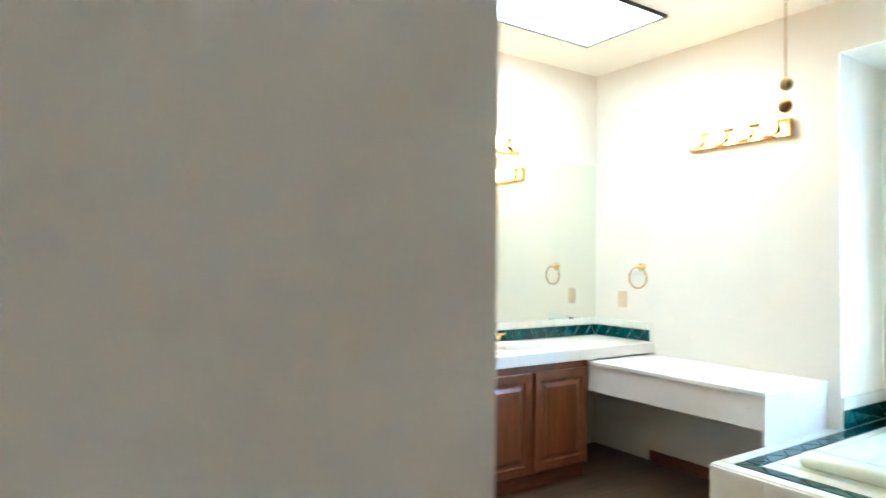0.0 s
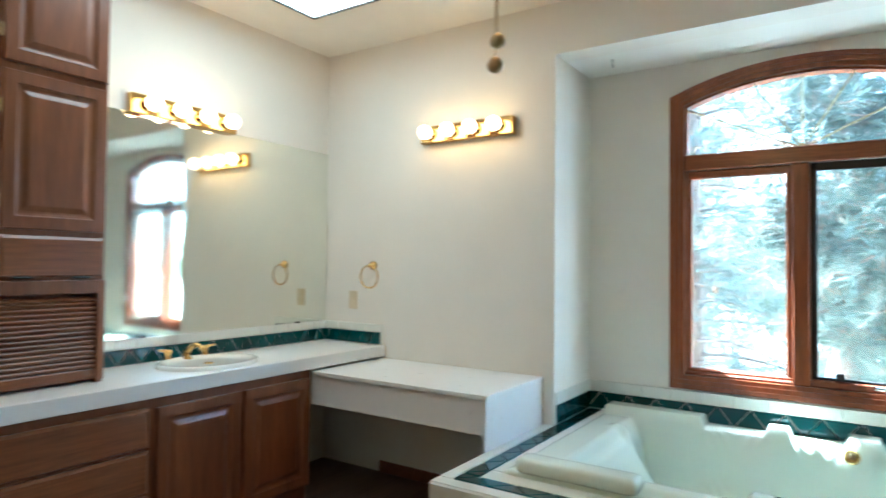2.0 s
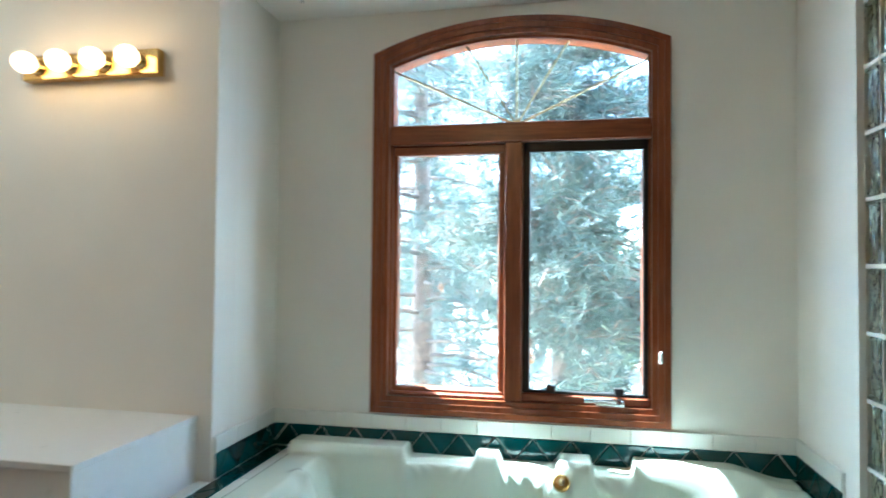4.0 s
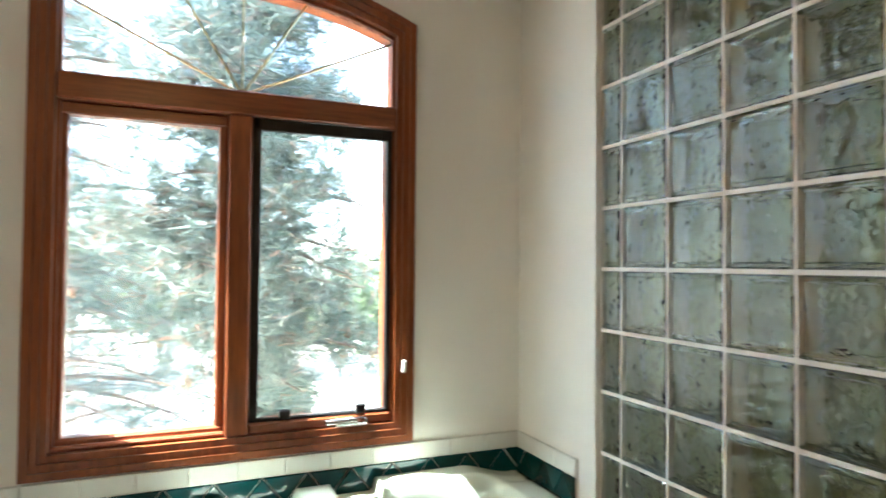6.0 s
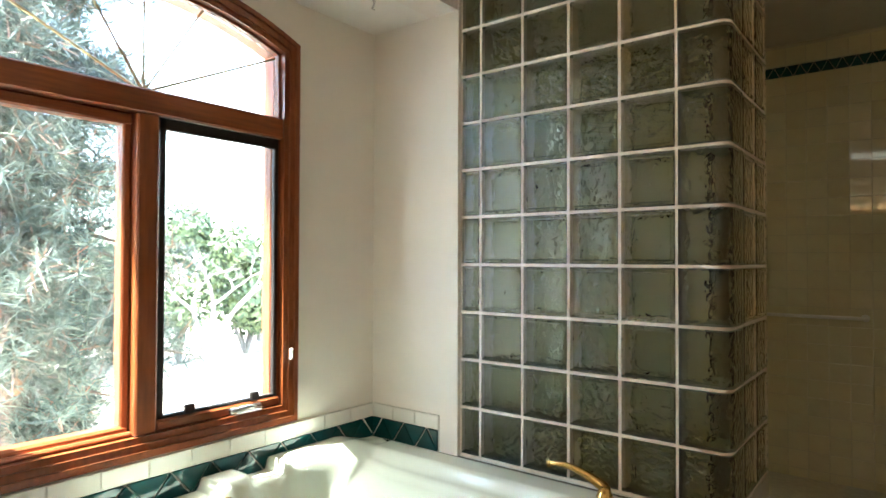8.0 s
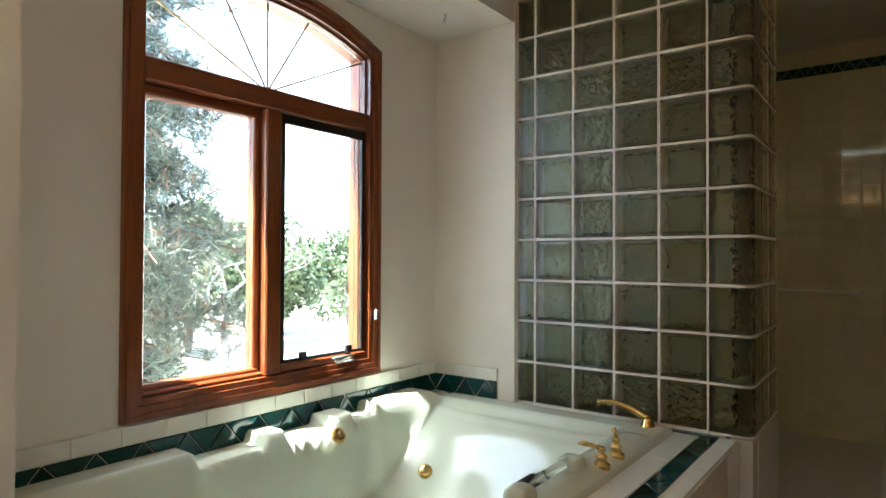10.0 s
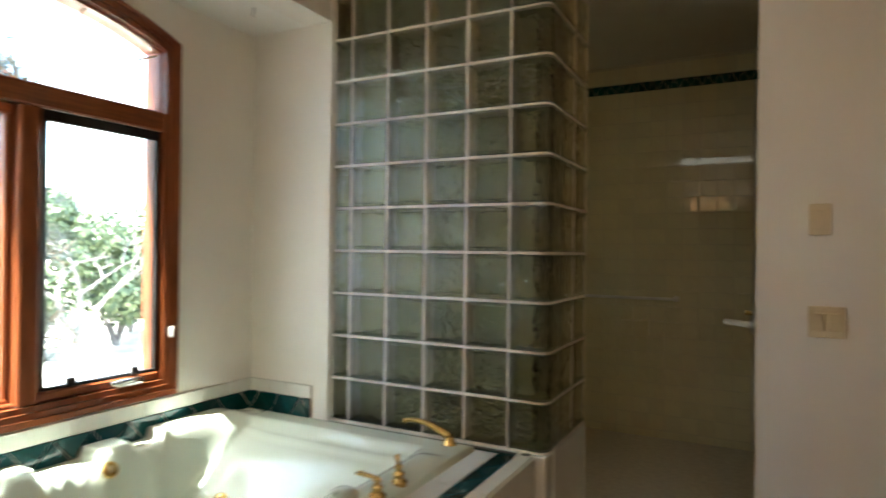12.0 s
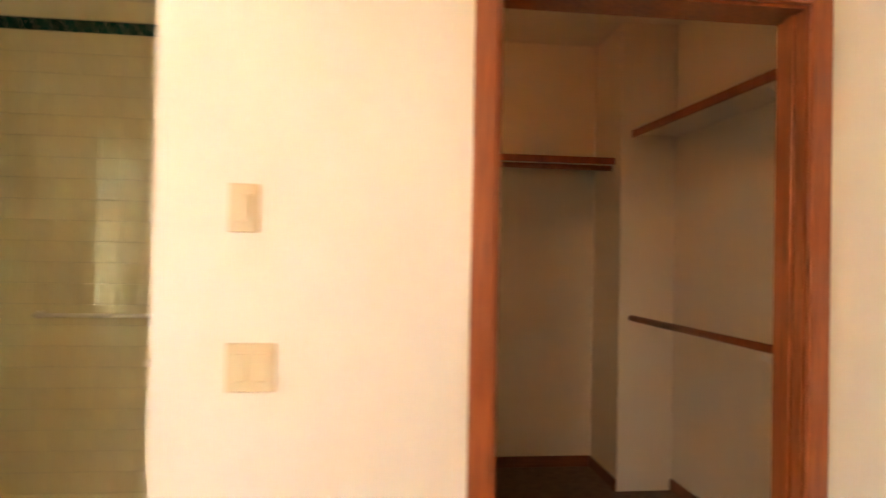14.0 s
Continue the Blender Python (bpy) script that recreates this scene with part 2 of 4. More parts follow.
setting("ceiling_alcove", boxed(XE + 0.15, YA0, ZA, XA, YA1, ZA + 0.1), M_CEIL, "pale lowered ceiling of the tub alcove", "ceiling")

# window wall with an arched opening through it
WY0, WY1, WZ0, WSPRING, WRISE = -0.276, 0.970, 0.631, 2.200, 0.129
WR = ((WY1 - WY0) ** 2 / 4 + WRISE ** 2) / (2 * WRISE)
WYC = (WY0 + WY1) / 2


def arch_z(y, grow=0.0):
    """Height of the arch over y; grow moves the curve outwards."""
    r = WR + grow
    return WSPRING + WRISE - WR + math.sqrt(max(r * r - (y - WYC) ** 2, 0))


def arched_ring(bm, x0, x1, y0, y1, z0, inner, outer_grow, inner_grow, n=24):
    """A frame from x0 to x1 round an arched opening."""
    oy0, oy1, oz0 = y0, y1, z0
    iy0, iy1, iz0 = y0 + inner, y1 - inner, z0 + inner

    def outline(a, b, c, g):
        return [(a, c), (b, c)] + [(b + (a - b) * k / n, arch_z(b + (a - b) * k / n, g)) for k in range(n + 1)]
    o, i = outline(oy0, oy1, oz0, outer_grow), outline(iy0, iy1, iz0, inner_grow)
    rows = [[bm.verts.new((x, y, z)) for y, z in pts] for x, pts in ((x0, o), (x1, o), (x1, i), (x0, i))]
    m = len(o)
    for a, b in zip(rows, rows[1:] + rows[:1]):
        for k in range(m):
            bm.faces.new((a[k], a[(k + 1) % m], b[(k + 1) % m], b[k]))
    return bm


HY0, HY1, HZ0 = WY0 + 0.03, WY1 - 0.03, WZ0 + 0.03
bm = bmesh.new()
box(bm, XA, YA0 - 0.1, 0, XA + 0.15, HY0, 2.8)
box(bm, XA, HY1, 0, XA + 0.15, YA1 + 0.1, 2.8)
box(bm, XA, HY0, 0, XA + 0.15, HY1, HZ0)
n = 24
front, back = [], []
for k in range(n + 1):
    y = HY0 + (HY1 - HY0) * k / n
    for x, row in ((XA, front), (XA + 0.15, back)):
        row.append((bm.verts.new((x, y, arch_z(y, -0.03))), bm.verts.new((x, y, 2.8))))
for row in (front, back):
    for a, b in zip(row, row[1:]):
        bm.faces.new((a[0], b[0], b[1], a[1]))
for (a, b), (c, d) in zip(zip(front, front[1:]), zip(back, back[1:])):
    bm.faces.new((a[0], c[0], d[0], b[0]))
setting("wall_window", bm, M_WHITEWALL, "pale alcove wall around the arched window", "wall")

setting("wall_south", boxed(0.734 + 0.02, YS - 0.11, 0, XSH, YS, CEIL), M_WALL, "cream wall with switches beside the closet door", "wall")
setting("wall_over_door", boxed(-0.072 - 0.02, YS - 0.11, 1.99, 0.734 + 0.02, YS, CEIL), M_WALL, "cream wall over the closet door", "wall")
setting("wall_beside_door", boxed(-0.7, YS - 0.11, 0, -0.072 - 0.02, YS, CEIL), M_WALL, "cream wall beside the closet door", "wall")
setting("wall_west", boxed(-0.55, YS, 0, -0.41, 0.455, CEIL), M_WHITEWALL, "pale wall at the entry", "wall")
bm = boxed(-0.41, 0.345, 0, 0.268, 0.453, CEIL)
setting("wall_entry", bm, M_WALL, "cream end of the entry wall", "wall")
setting("wall_vanity_end", boxed(-0.25, 0.454, 0, -0.1, YN, CEIL), M_WALL, "cream wall at the end of the vanity", "wall")

# shower shell
setting("floor_shower", boxed(1.3, YSH - 0.1, -0.1, 4.0, -1.05, 0.004), M_GROUT, "grouted floor of the tiled shower", "floor")
setting("ceiling_shower", boxed(XSH, YSH, 2.632, 3.86, YS - 0.11, CEIL - 0.002), M_CEIL, "pale lowered ceiling of the shower", "ceiling")
setting("wall_shower_back", boxed(1.3, YSH - 0.12, 0, 4.0, YSH, CEIL), M_SHGROUT, "cream tiled back wall of the shower", "wall")
setting("wall_shower_west", boxed(XSH - 0.12, YSH, 0, XSH, YS - 0.11, CEIL), M_SHTILE, "cream tiled side wall of the shower", "wall")
setting("wall_shower_east", boxed(3.86, YSH, 0, 4.0, YA0 - 0.11, CEIL), M_SHTILE, "cream tiled far wall of the shower", "wall")

# closet shell
CW, CBACK, CHX, CHY = -0.668, -3.285, -0.345, -2.86
setting("floor_closet", boxed(-1.4, -3.6, -0.1, 1.3, YS - 0.06, 0.006), M_CARPET, "brown carpet in the walk-in closet", "carpet")
setting("wall_closet_back", boxed(-1.1, CBACK - 0.12, 0, 1.4, CBACK, CEIL), M_WALL, "cream back wall of the closet", "wall")
setting("wall_closet_west", boxed(-0.12, 0, 0, 0, 1.78, CEIL), M_WALL, "cream side wall of the closet", "wall").matrix_world = pose(CW, CHY, 0, 0, 0, 2.5)
# unseen slab, added to close a gap where daylight leaked into the closet
setting("wall_closet_light_stop", boxed(-1.25, YS - 0.16, 0, -0.62, YS - 0.111, CEIL), M_WALL, "cream slab added to keep daylight out of the closet", "wall")
setting("wall_closet_chase", boxed(CW - 0.12, CBACK, 0, CHX, CHY, CEIL), M_WALL, "boxed-out cream corner of the closet", "wall")
setting("wall_closet_east", boxed(1.2, CBACK, 0, 1.3, YS - 0.11, CEIL), M_WALL, "cream end wall of the closet", "wall")

# ---- window ----
win = thing("window_1", (XA, WYC, WZ0), "arched wooden window with a fixed pane and a crank casement", "window", kind="structure")
bm = arched_ring(bmesh.new(), XA - 0.022, XA + 0.004, WY0, WY1, WZ0, 0.05, 0.0, -0.05)
part("casing", bm, M_FRAMEZ, win)
bm = arched_ring(bmesh.new(), XA - 0.030, XA - 0.0225, WY0 + 0.012, WY1 - 0.012, WZ0 + 0.012, 0.014, -0.012, -0.026)
part("casing_bead", bm, M_FRAMEZ, win)
bm = arched_ring(bmesh.new(), XA - 0.012, XA + 0.13, WY0 + 0.05, WY1 - 0.05, WZ0 + 0.05, 0.022, -0.05, -0.072)
part("jamb", bm, M_FRAMEZ, win)
bm = arched_ring(bmesh.new(), XA + 0.014, XA + 0.034, WY0 + 0.0725, WY1 - 0.0725, WZ0 + 0.0725, 0.011, -0.0725, -0.0835)
part("stop_bead", bm, M_FRAMEZ, win)
IY0, IY1, IZ0 = WY0 + 0.072, WY1 - 0.072, WZ0 + 0.072
TR0, TR1 = 1.795, 1.880
MU0, MU1 = 0.316, 0.392
part("transom", boxed(XA - 0.010, IY0, TR0, XA + 0.12, IY1, TR1, 0.006), M_FRAMEY, win)
part("mullion", boxed(XA - 0.008, MU0, IZ0, XA + 0.12, MU1, TR0, 0.006), M_FRAMEZ, win)
# fixed sash
bm = bmesh.new()
for a, b, c, d in ((MU1, IZ0, MU1 + 0.03, TR0), (IY1 - 0.030, IZ0, IY1, TR0)):
    box(bm, XA + 0.035, a, b, XA + 0.09, c, d, 0.006)
sash = part("fixed_sash", bm, M_FRAMEZ, win)
part("bottom_rail", boxed(XA + 0.03, MU1, IZ0, XA + 0.09, IY1, IZ0 + 0.036, 0.008), M_FRAMEY, win)
part("top_rail", boxed(XA + 0.03, MU1, TR0 - 0.040, XA + 0.09, IY1, TR0, 0.006), M_FRAMEY, win)
part("stop_moulding", boxed(XA + 0.008, MU1, IZ0, XA + 0.03, IY1, IZ0 + 0.018, 0.006), M_FRAMEY, win)


def pane(bm):
    ob = part("pane", bm, M_PANE, win)
    ob.visible_shadow = False
    return ob


pane(boxed(XA + 0.06, MU1 + 0.03, IZ0 + 0.036, XA + 0.066, IY1 - 0.030, TR0 - 0.040))
# casement sash with its dark screen frame
bm = bmesh.new()
box(bm, XA + 0.03, IY0, IZ0, XA + 0.09, IY0 + 0.032, TR0, 0.006)
box(bm, XA + 0.03, MU0 - 0.03, IZ0, XA + 0.09, MU0, TR0, 0.006)
part("casement_sash", bm, M_FRAMEZ, win)
part("casement_sill", boxed(XA + 0.0, IY0, IZ0, XA + 0.09, MU0, IZ0 + 0.040, 0.008), M_FRAMEY, win)
bm = bmesh.new()
SY0, SY1, SZ0, SZ1 = IY0 + 0.012, MU0 - 0.004, IZ0 + 0.040, TR0 - 0.002
for a, b, c, d in ((SY0, SZ0, SY0 + 0.020, SZ1), (SY1 - 0.028, SZ0, SY1, SZ1), (SY0, SZ0, SY1, SZ0 + 0.012), (SY0, SZ1 - 0.04, SY1, SZ1)):
    box(bm, XA + 0.008, a, b, XA + 0.03, c, d, 0.003)
part("screen_frame", bm, M_DARK, win, "dark bronze screen frame")
pane(boxed(XA + 0.06, IY0 + 0.032, IZ0 + 0.04, XA + 0.066, MU0 - 0.03, TR0 - 0.02))
# arched light with its sunburst bars
bm = bmesh.new()
n = 20
ya, yb = IY0, IY1
lo, hi = [], []
for x in (XA + 0.06, XA + 0.066):
    lo.append([bm.verts.new((x, ya + (yb - ya) * k / n, TR1)) for k in range(n + 1)])
    hi.append([bm.verts.new((x, ya + (yb - ya) * k / n, arch_z(ya + (yb - ya) * k / n, -0.072))) for k in range(n + 1)])
for s in (0, 1):
    for k in range(n):
        bm.faces.new((lo[s][k], lo[s][k + 1], hi[s][k + 1], hi[s][k]))
for k in range(n):
    bm.faces.new((hi[0][k], hi[0][k + 1], hi[1][k + 1], hi[1][k]))
    bm.faces.new((lo[0][k], lo[0][k + 1], lo[1][k + 1], lo[1][k]))
for k in (0, n):
    bm.faces.new((lo[0][k], hi[0][k], hi[1][k], lo[1][k]))
pane(bm)
for ang in (25, 58, 90, 122, 155):
    c, s = math.cos(radians(ang)), math.sin(radians(ang))
    y, z = WYC, TR1 + 0.004
    while IY0 < y < IY1 and z < arch_z(y, -0.074):
        y, z = y + c * 0.004, z + s * 0.004
    part("sunburst_bar", tube(bmesh.new(), [(XA + 0.055, WYC, TR1), (XA + 0.055, y, z)], 0.0046, 6), M_DULLBRASS, win)
part("sunburst_hub", tube(bmesh.new(), [(XA + 0.045, WYC, TR1 + 0.002), (XA + 0.06, WYC, TR1 + 0.002)], 0.018, 12), M_DULLBRASS, win)
for y in (0.194, -0.078):
    part("screen_clip", boxed(XA - 0.012, y - 0.018, IZ0 + 0.044, XA + 0.008, y + 0.02, IZ0 + 0.078, 0.004), M_DARK, win, "black screen clip")
bm = boxed(XA - 0.03, -0.10, IZ0 + 0.004, XA + 0.0, 0.02, IZ0 + 0.03, 0.01, 2)
crank = part("crank", bm, M_STEEL, win, "silver window crank", True)
part("crank_arm", tube(bmesh.new(), [(XA - 0.03, -0.08, IZ0 + 0.026), (XA - 0.05, -0.03, IZ0 + 0.034), (XA - 0.05, 0.06, IZ0 + 0.03)], [0.012, 0.009, 0.011], 8), M_STEEL, crank, "", True)
part("latch", boxed(XA - 0.035, WY0 + 0.034, 0.888, XA - 0.022, WY0 + 0.048, 0.935, 0.004), M_WHITEPL, win, "small white latch")

# ---- tub deck and its tiles ----
TX0, TX1, TY0, TY1 = 2.585, 3.867, -0.722, 1.295
bm = boxed(XD, GY, 0, TX0 + 0.06, 1.488, DECK - 0.008, 0.004)
box(bm, TX0 + 0.05, TY1 - 0.08, 0, XE - 0.001, 1.488, DECK - 0.008)
box(bm, XE - 0.002, TY1 - 0.08, 0, XA, YA1, DECK - 0.008)
deck = setting("tub_deck", bm, M_GROUT, "white tiled deck round the sunken tub", "tub deck")
setting("knee_wall", boxed(2.29, -1.03, 0, XD + 0.02, GY, DECK - 0.004, 0.004), M_WTILE, "low tiled wall at the foot of the glass blocks", "wall")


def mesh_child(name, me, parent, m=None):
    ob = new(name, me)
    ob.parent = parent
    if m is not None:
        ob.matrix_basis = m
    return ob


def flat_tile(w, h, t, material, inset=0.003):
    """A pillowed tile lying in its own plane, from its corner."""
    bm = bmesh.new()
    a = [bm.verts.new(p) for p in ((0, 0, 0), (w, 0, 0), (w, h, 0), (0, h, 0))]
    b = [bm.verts.new(p) for p in ((inset, inset, t), (w - inset, inset, t), (w - inset, h - inset, t), (inset, h - inset, t))]
    for k in range(4):
        bm.faces.new((a[k], a[(k + 1) % 4], b[(k + 1) % 4], b[k]))
    bm.faces.new(b)
    return mesh_of(bm, "tile", material)


def tri_tile(w, h, t, material, inset=0.003):
    bm = bmesh.new()
    pts = [Vector((0, 0, 0)), Vector((w, 0, 0)), Vector((w / 2, h, 0))]
    c = sum(pts, Vector()) / 3
    a = [bm.verts.new(p) for p in pts]
    b = [bm.verts.new(p + (c - p).normalized() * inset * 2 + Vector((0, 0, t))) for p in pts]
    for k in range(3):
        bm.faces.new((a[k], a[(k + 1) % 3], b[(k + 1) % 3], b[k]))
    bm.faces.new(b)
    return mesh_of(bm, "tile", material)


def end_tile(w, h, t, material, right):
    """The half triangle that closes a band, its point down."""
    bm = bmesh.new()
    pts = [Vector((w, h * 0.06, 0)), Vector((w, h, 0)), Vector((w * 0.08, h, 0))] if right else [Vector((0, h * 0.06, 0)), Vector((w * 0.92, h, 0)), Vector((0, h, 0))]
    c = sum(pts, Vector()) / 3
    a = [bm.verts.new(p) for p in pts]
    b = [bm.verts.new(p + (c - p).normalized() * 0.005 + Vector((0, 0, t))) for p in pts]
    for k in range(3):
        bm.faces.new((a[k], a[(k + 1) % 3], b[(k + 1) % 3], b[k]))
    bm.faces.new(b)
    return mesh_of(bm, "tile", material)


def frame_at(origin, u, v):
    """A pose whose x runs along u and y along v."""
    u, v = Vector(u).normalized(), Vector(v).normalized()
    w = u.cross(v)
    return Matrix(((u.x, v.x, w.x, origin[0]), (u.y, v.y, w.y, origin[1]), (u.z, v.z, w.z, origin[2]), (0, 0, 0, 1)))


def triangle_band(parent, origin, u, v, length, height, count, name="tile", material=None):
    """Green triangles, point up and point down by turns, along u."""
    w = length / count
    g = 0.0045
    me = tri_tile(w - g, height - g, 0.006, material or M_GREEN)
    u, v, o = Vector(u).normalized(), Vector(v).normalized(), Vector(origin)
    left, right = end_tile(w / 2 - g, height - g, 0.006, material or M_GREEN, False), end_tile(w / 2 - g, height - g, 0.006, material or M_GREEN, True)
    mesh_child(name, left, parent, frame_at(o + u * g / 2 + v * g / 2, u, v))
    mesh_child(name, right, parent, frame_at(o + u * (length - w / 2 + g / 2) + v * g / 2, u, v))
    for k in range(count):
        mesh_child(name, me, parent, frame_at(o + u * (k * w + g / 2) + v * g / 2, u, v))
        if k < count - 1:
            p = o + u * ((k + 1.5) * w - g / 2) + v * (height - g / 2)
            mesh_child(name, me, parent, frame_at(p, -u, -v))


def tile_row(parent, origin, u, v, length, height, count, material, name="tile"):
    w = length / count
    me = flat_tile(w - 0.002, height - 0.002, 0.004, material, 0.0015)
    u, v, o = Vector(u).normalized(), Vector(v).normalized(), Vector(origin)
    for k in range(count):
        mesh_child(name, me, parent, frame_at(o + u * (k * w + 0.001) + v * 0.001, u, v))


GH, CAP = 0.099, 0.062
ZB = DECK
bx = XA - 0.008
# green splash round the alcove
for nm, org, u, ln, cnt in (("window", (bx, YA1, ZB), (0, -1, 0), YA1 - YA0, 14), ("south", (bx, YA0 + 0.008, ZB), (-1, 0, 0), 0.40, 3), ("north", (XE + 0.01, YA1 - 0.008, ZB), (1, 0, 0), bx - XE - 0.01, 3)):
    o, u = Vector(org), Vector(u)
    nrm = u.cross(Vector((0, 0, 1)))
    b = bmesh.new()
    pts = [o, o + u * ln, o + u * ln + Vector((0, 0, GH + CAP)), o + Vector((0, 0, GH + CAP))]
    f0 = [b.verts.new(p) for p in pts]
    f1 = [b.verts.new(p - nrm * 0.0075) for p in pts]
    b.faces.new(f0)
    b.faces.new(f1[::-1])
    for k in range(4):
        b.faces.new((f0[k], f1[k], f1[(k + 1) % 4], f0[(k + 1) % 4]))
    splash = new("tile_splash_" + nm, mesh_of(b, "tile_splash", M_GROUT))
    tagged(splash, "dark green triangle tiles under a white cap row", "wall tile", "", "structure")
    triangle_band(splash, o + nrm * 0.0005, u, (0, 0, 1), ln, GH, cnt)
    tile_row(splash, o + nrm * 0.0005 + Vector((0, 0, GH)), u, (0, 0, 1), ln, CAP, cnt, M_WTILE)

# deck tiles: white edge, green strip, white strip
zt = DECK - 0.0075
triangle_band(deck, (XD + 0.068, 1.425, zt), (0, -1, 0), (1, 0, 0), 1.425 - GY - 0.01, 0.075, 14)
triangle_band(deck, (XA - 0.012, 1.425, zt), (-1, 0, 0), (0, -1, 0), XA - XD - 0.16, 0.075, 9)
tile_row(deck, (XD + 0.002, 1.486, zt), (0, -1, 0), (1, 0, 0), 1.486 - GY - 0.01, 0.064, 5, M_WTILE)
tile_row(deck, (XE - 0.004, 1.486, zt), (-1, 0, 0), (0, -1, 0), XE - XD - 0.072, 0.054, 2, M_WTILE)
tile_row(deck, (XD + 0.145, 1.347, zt), (0, -1, 0), (1, 0, 0), 1.347 - GY - 0.01, 0.088, 5, M_WTILE)
tile_row(deck, (XA - 0.012, 1.347, zt), (-1, 0, 0), (0, -1, 0), XA - XD - 0.26, 0.05, 3, M_WTILE)
# tiled front of the deck
tile_row(deck, (XD - 0.001, 1.486, 0.02), (0, -1, 0), (0, 0, 1), 1.486 - GY, 0.215, 10, M_WTILE)
tile_row(deck, (XD - 0.001, 1.486, 0.236), (0, -1, 0), (0, 0, 1), 1.486 - GY, 0.215, 10, M_WTILE)


# ---- whirlpool tub ----
def step01(a, b, v):
    t = min(max((v - a) / (b - a), 0), 1)
    return t * t * (3 - 2 * t)


def tub_height(x, y):
    """Height of the moulded tub over its footprint."""
    # inner edges of the rim; the window side is scalloped between the ledges
    mid = step01(-0.16, -0.06, y) * (1 - step01(0.74, 0.84, y))
    xe = 3.735 - 0.014 * mid * math.cos(2 * math.pi * (y - 0.10) / 0.35)
    xw, ys, yn = 2.755, -0.600, 1.145
    dx, dy = min(x - xw, xe - x), min(y - ys, yn - y)
    rim = 0.474
    # stepped ledge along the window
    east = step01(xe - 0.012, xe + 0.018, x)
    tops = max(step01(0.770, 0.784, y), step01(0.115, 0.130, -y) * step01(-0.68, -0.46, y), 0.9 * (1 - step01(0.045, 0.056, abs(y - 0.445))), 0.9 * (1 - step01(0.060, 0.074, abs(y - 0.10))))
    ledge = 0.046 * east * tops - 0.014 * east * (1 - tops) * step01(0.05, 0.0, x - xe)
    # raised roll along the room side
    west = step01(2.60, 2.66, x) * (1 - step01(2.70, 2.75, x))
    ledge += 0.018 * west * step01(-0.55, -0.45, y) * (1 - step01(0.90, 1.0, y))
    lip = min(x - TX0, TX1 - x, y - TY0, TY1 - y)
    edge = 0.0 if lip > 0.018 else -0.022 * (1 - lip / 0.018) ** 2
    # back rests: a short drop, a shelf line, then a long slope to the floor
    fx = 0.75 * step01(-0.002, 0.045, dx) + 0.25 * step01(0.02, 0.20, dx)
    reach = 0.55 if y - ys < yn - y else 0.42 - 0.28 * step01(3.43, 3.56, x)
    fy = 0.10 * step01(-0.002, 0.05, dy) + 0.03 * step01(0.07, 0.10, dy) + 0.87 * step01(0.03, reach, dy)
    well = 0.425 * fx * fy
    cx = (xw + xe) / 2
    body = math.exp(-((x - cx + 0.02) / 0.24) ** 2) * step01(0.10, 0.22, dy) * (1 - step01(0.34, 0.55, dy))
    arm = math.exp(-((abs(x - cx) - 0.33) / 0.07) ** 2) * step01(0.12, 0.26, dy) * (1 - step01(0.40, 0.60, dy))
    nub = 0.055 * math.exp(-((x - 3.49) / 0.035) ** 2) * math.exp(-((yn - y - 0.06) / 0.05) ** 2)
    return rim + ledge + edge - well - 0.032 * body + 0.026 * arm + nub


bm = bmesh.new()
NX, NY = 124, 204
grid = [[bm.verts.new((TX0 + (TX1 - TX0) * i / NX, TY0 + (TY1 - TY0) * j / NY, tub_height(TX0 + (TX1 - TX0) * i / NX, TY0 + (TY1 - TY0) * j / NY))) for j in range(NY + 1)] for i in range(NX + 1)]
for i in range(NX):
    for j in range(NY):
        bm.faces.new((grid[i][j], grid[i + 1][j], grid[i + 1][j + 1], grid[i][j + 1]))
tub = thing("whirlpool_tub", (TX0, TY0, DECK), "large biscuit acrylic whirlpool tub set into a tiled deck", "bathtub")
part("basin", bm, M_TUB, tub, "", True)


def jet(p, d):
    p, d = Vector(p), Vector(d).normalized()
    j = part("jet", tube(bmesh.new(), [p, p + d * 0.012, p + d * 0.016], [0.034, 0.032, 0.024], 20), M_BRASS, tub, "brass water jet", True)
    part("nozzle", tube(bmesh.new(), [p + d * 0.014, p + d * 0.026], [0.015, 0.012], 14), M_DULLBRASS, j, "", True)


jet((3.594, 1.05, 0.20), (0, -1, 0.3))
jet((3.563, -0.262, 0.208), (-0.327, 0.673, 0.664))
jet((3.705, 0.15, 0.44), (-1, 0, 0.6))


strip = setting("tub_back_strip", boxed(XD + 0.07, GY + 0.001, 0.40, XA - 0.012, TY0 + 0.01, DECK - 0.004), M_GROUT, "dark green tile strip behind the tub", "wall tile")
for k in range(12):
    part("tile", boxed(XD + 0.072 + k * 0.123, GY + 0.003, DECK - 0.0045, XD + 0.193 + k * 0.123, TY0 + 0.006, DECK + 0.001, 0.001), M_GREEN, strip)


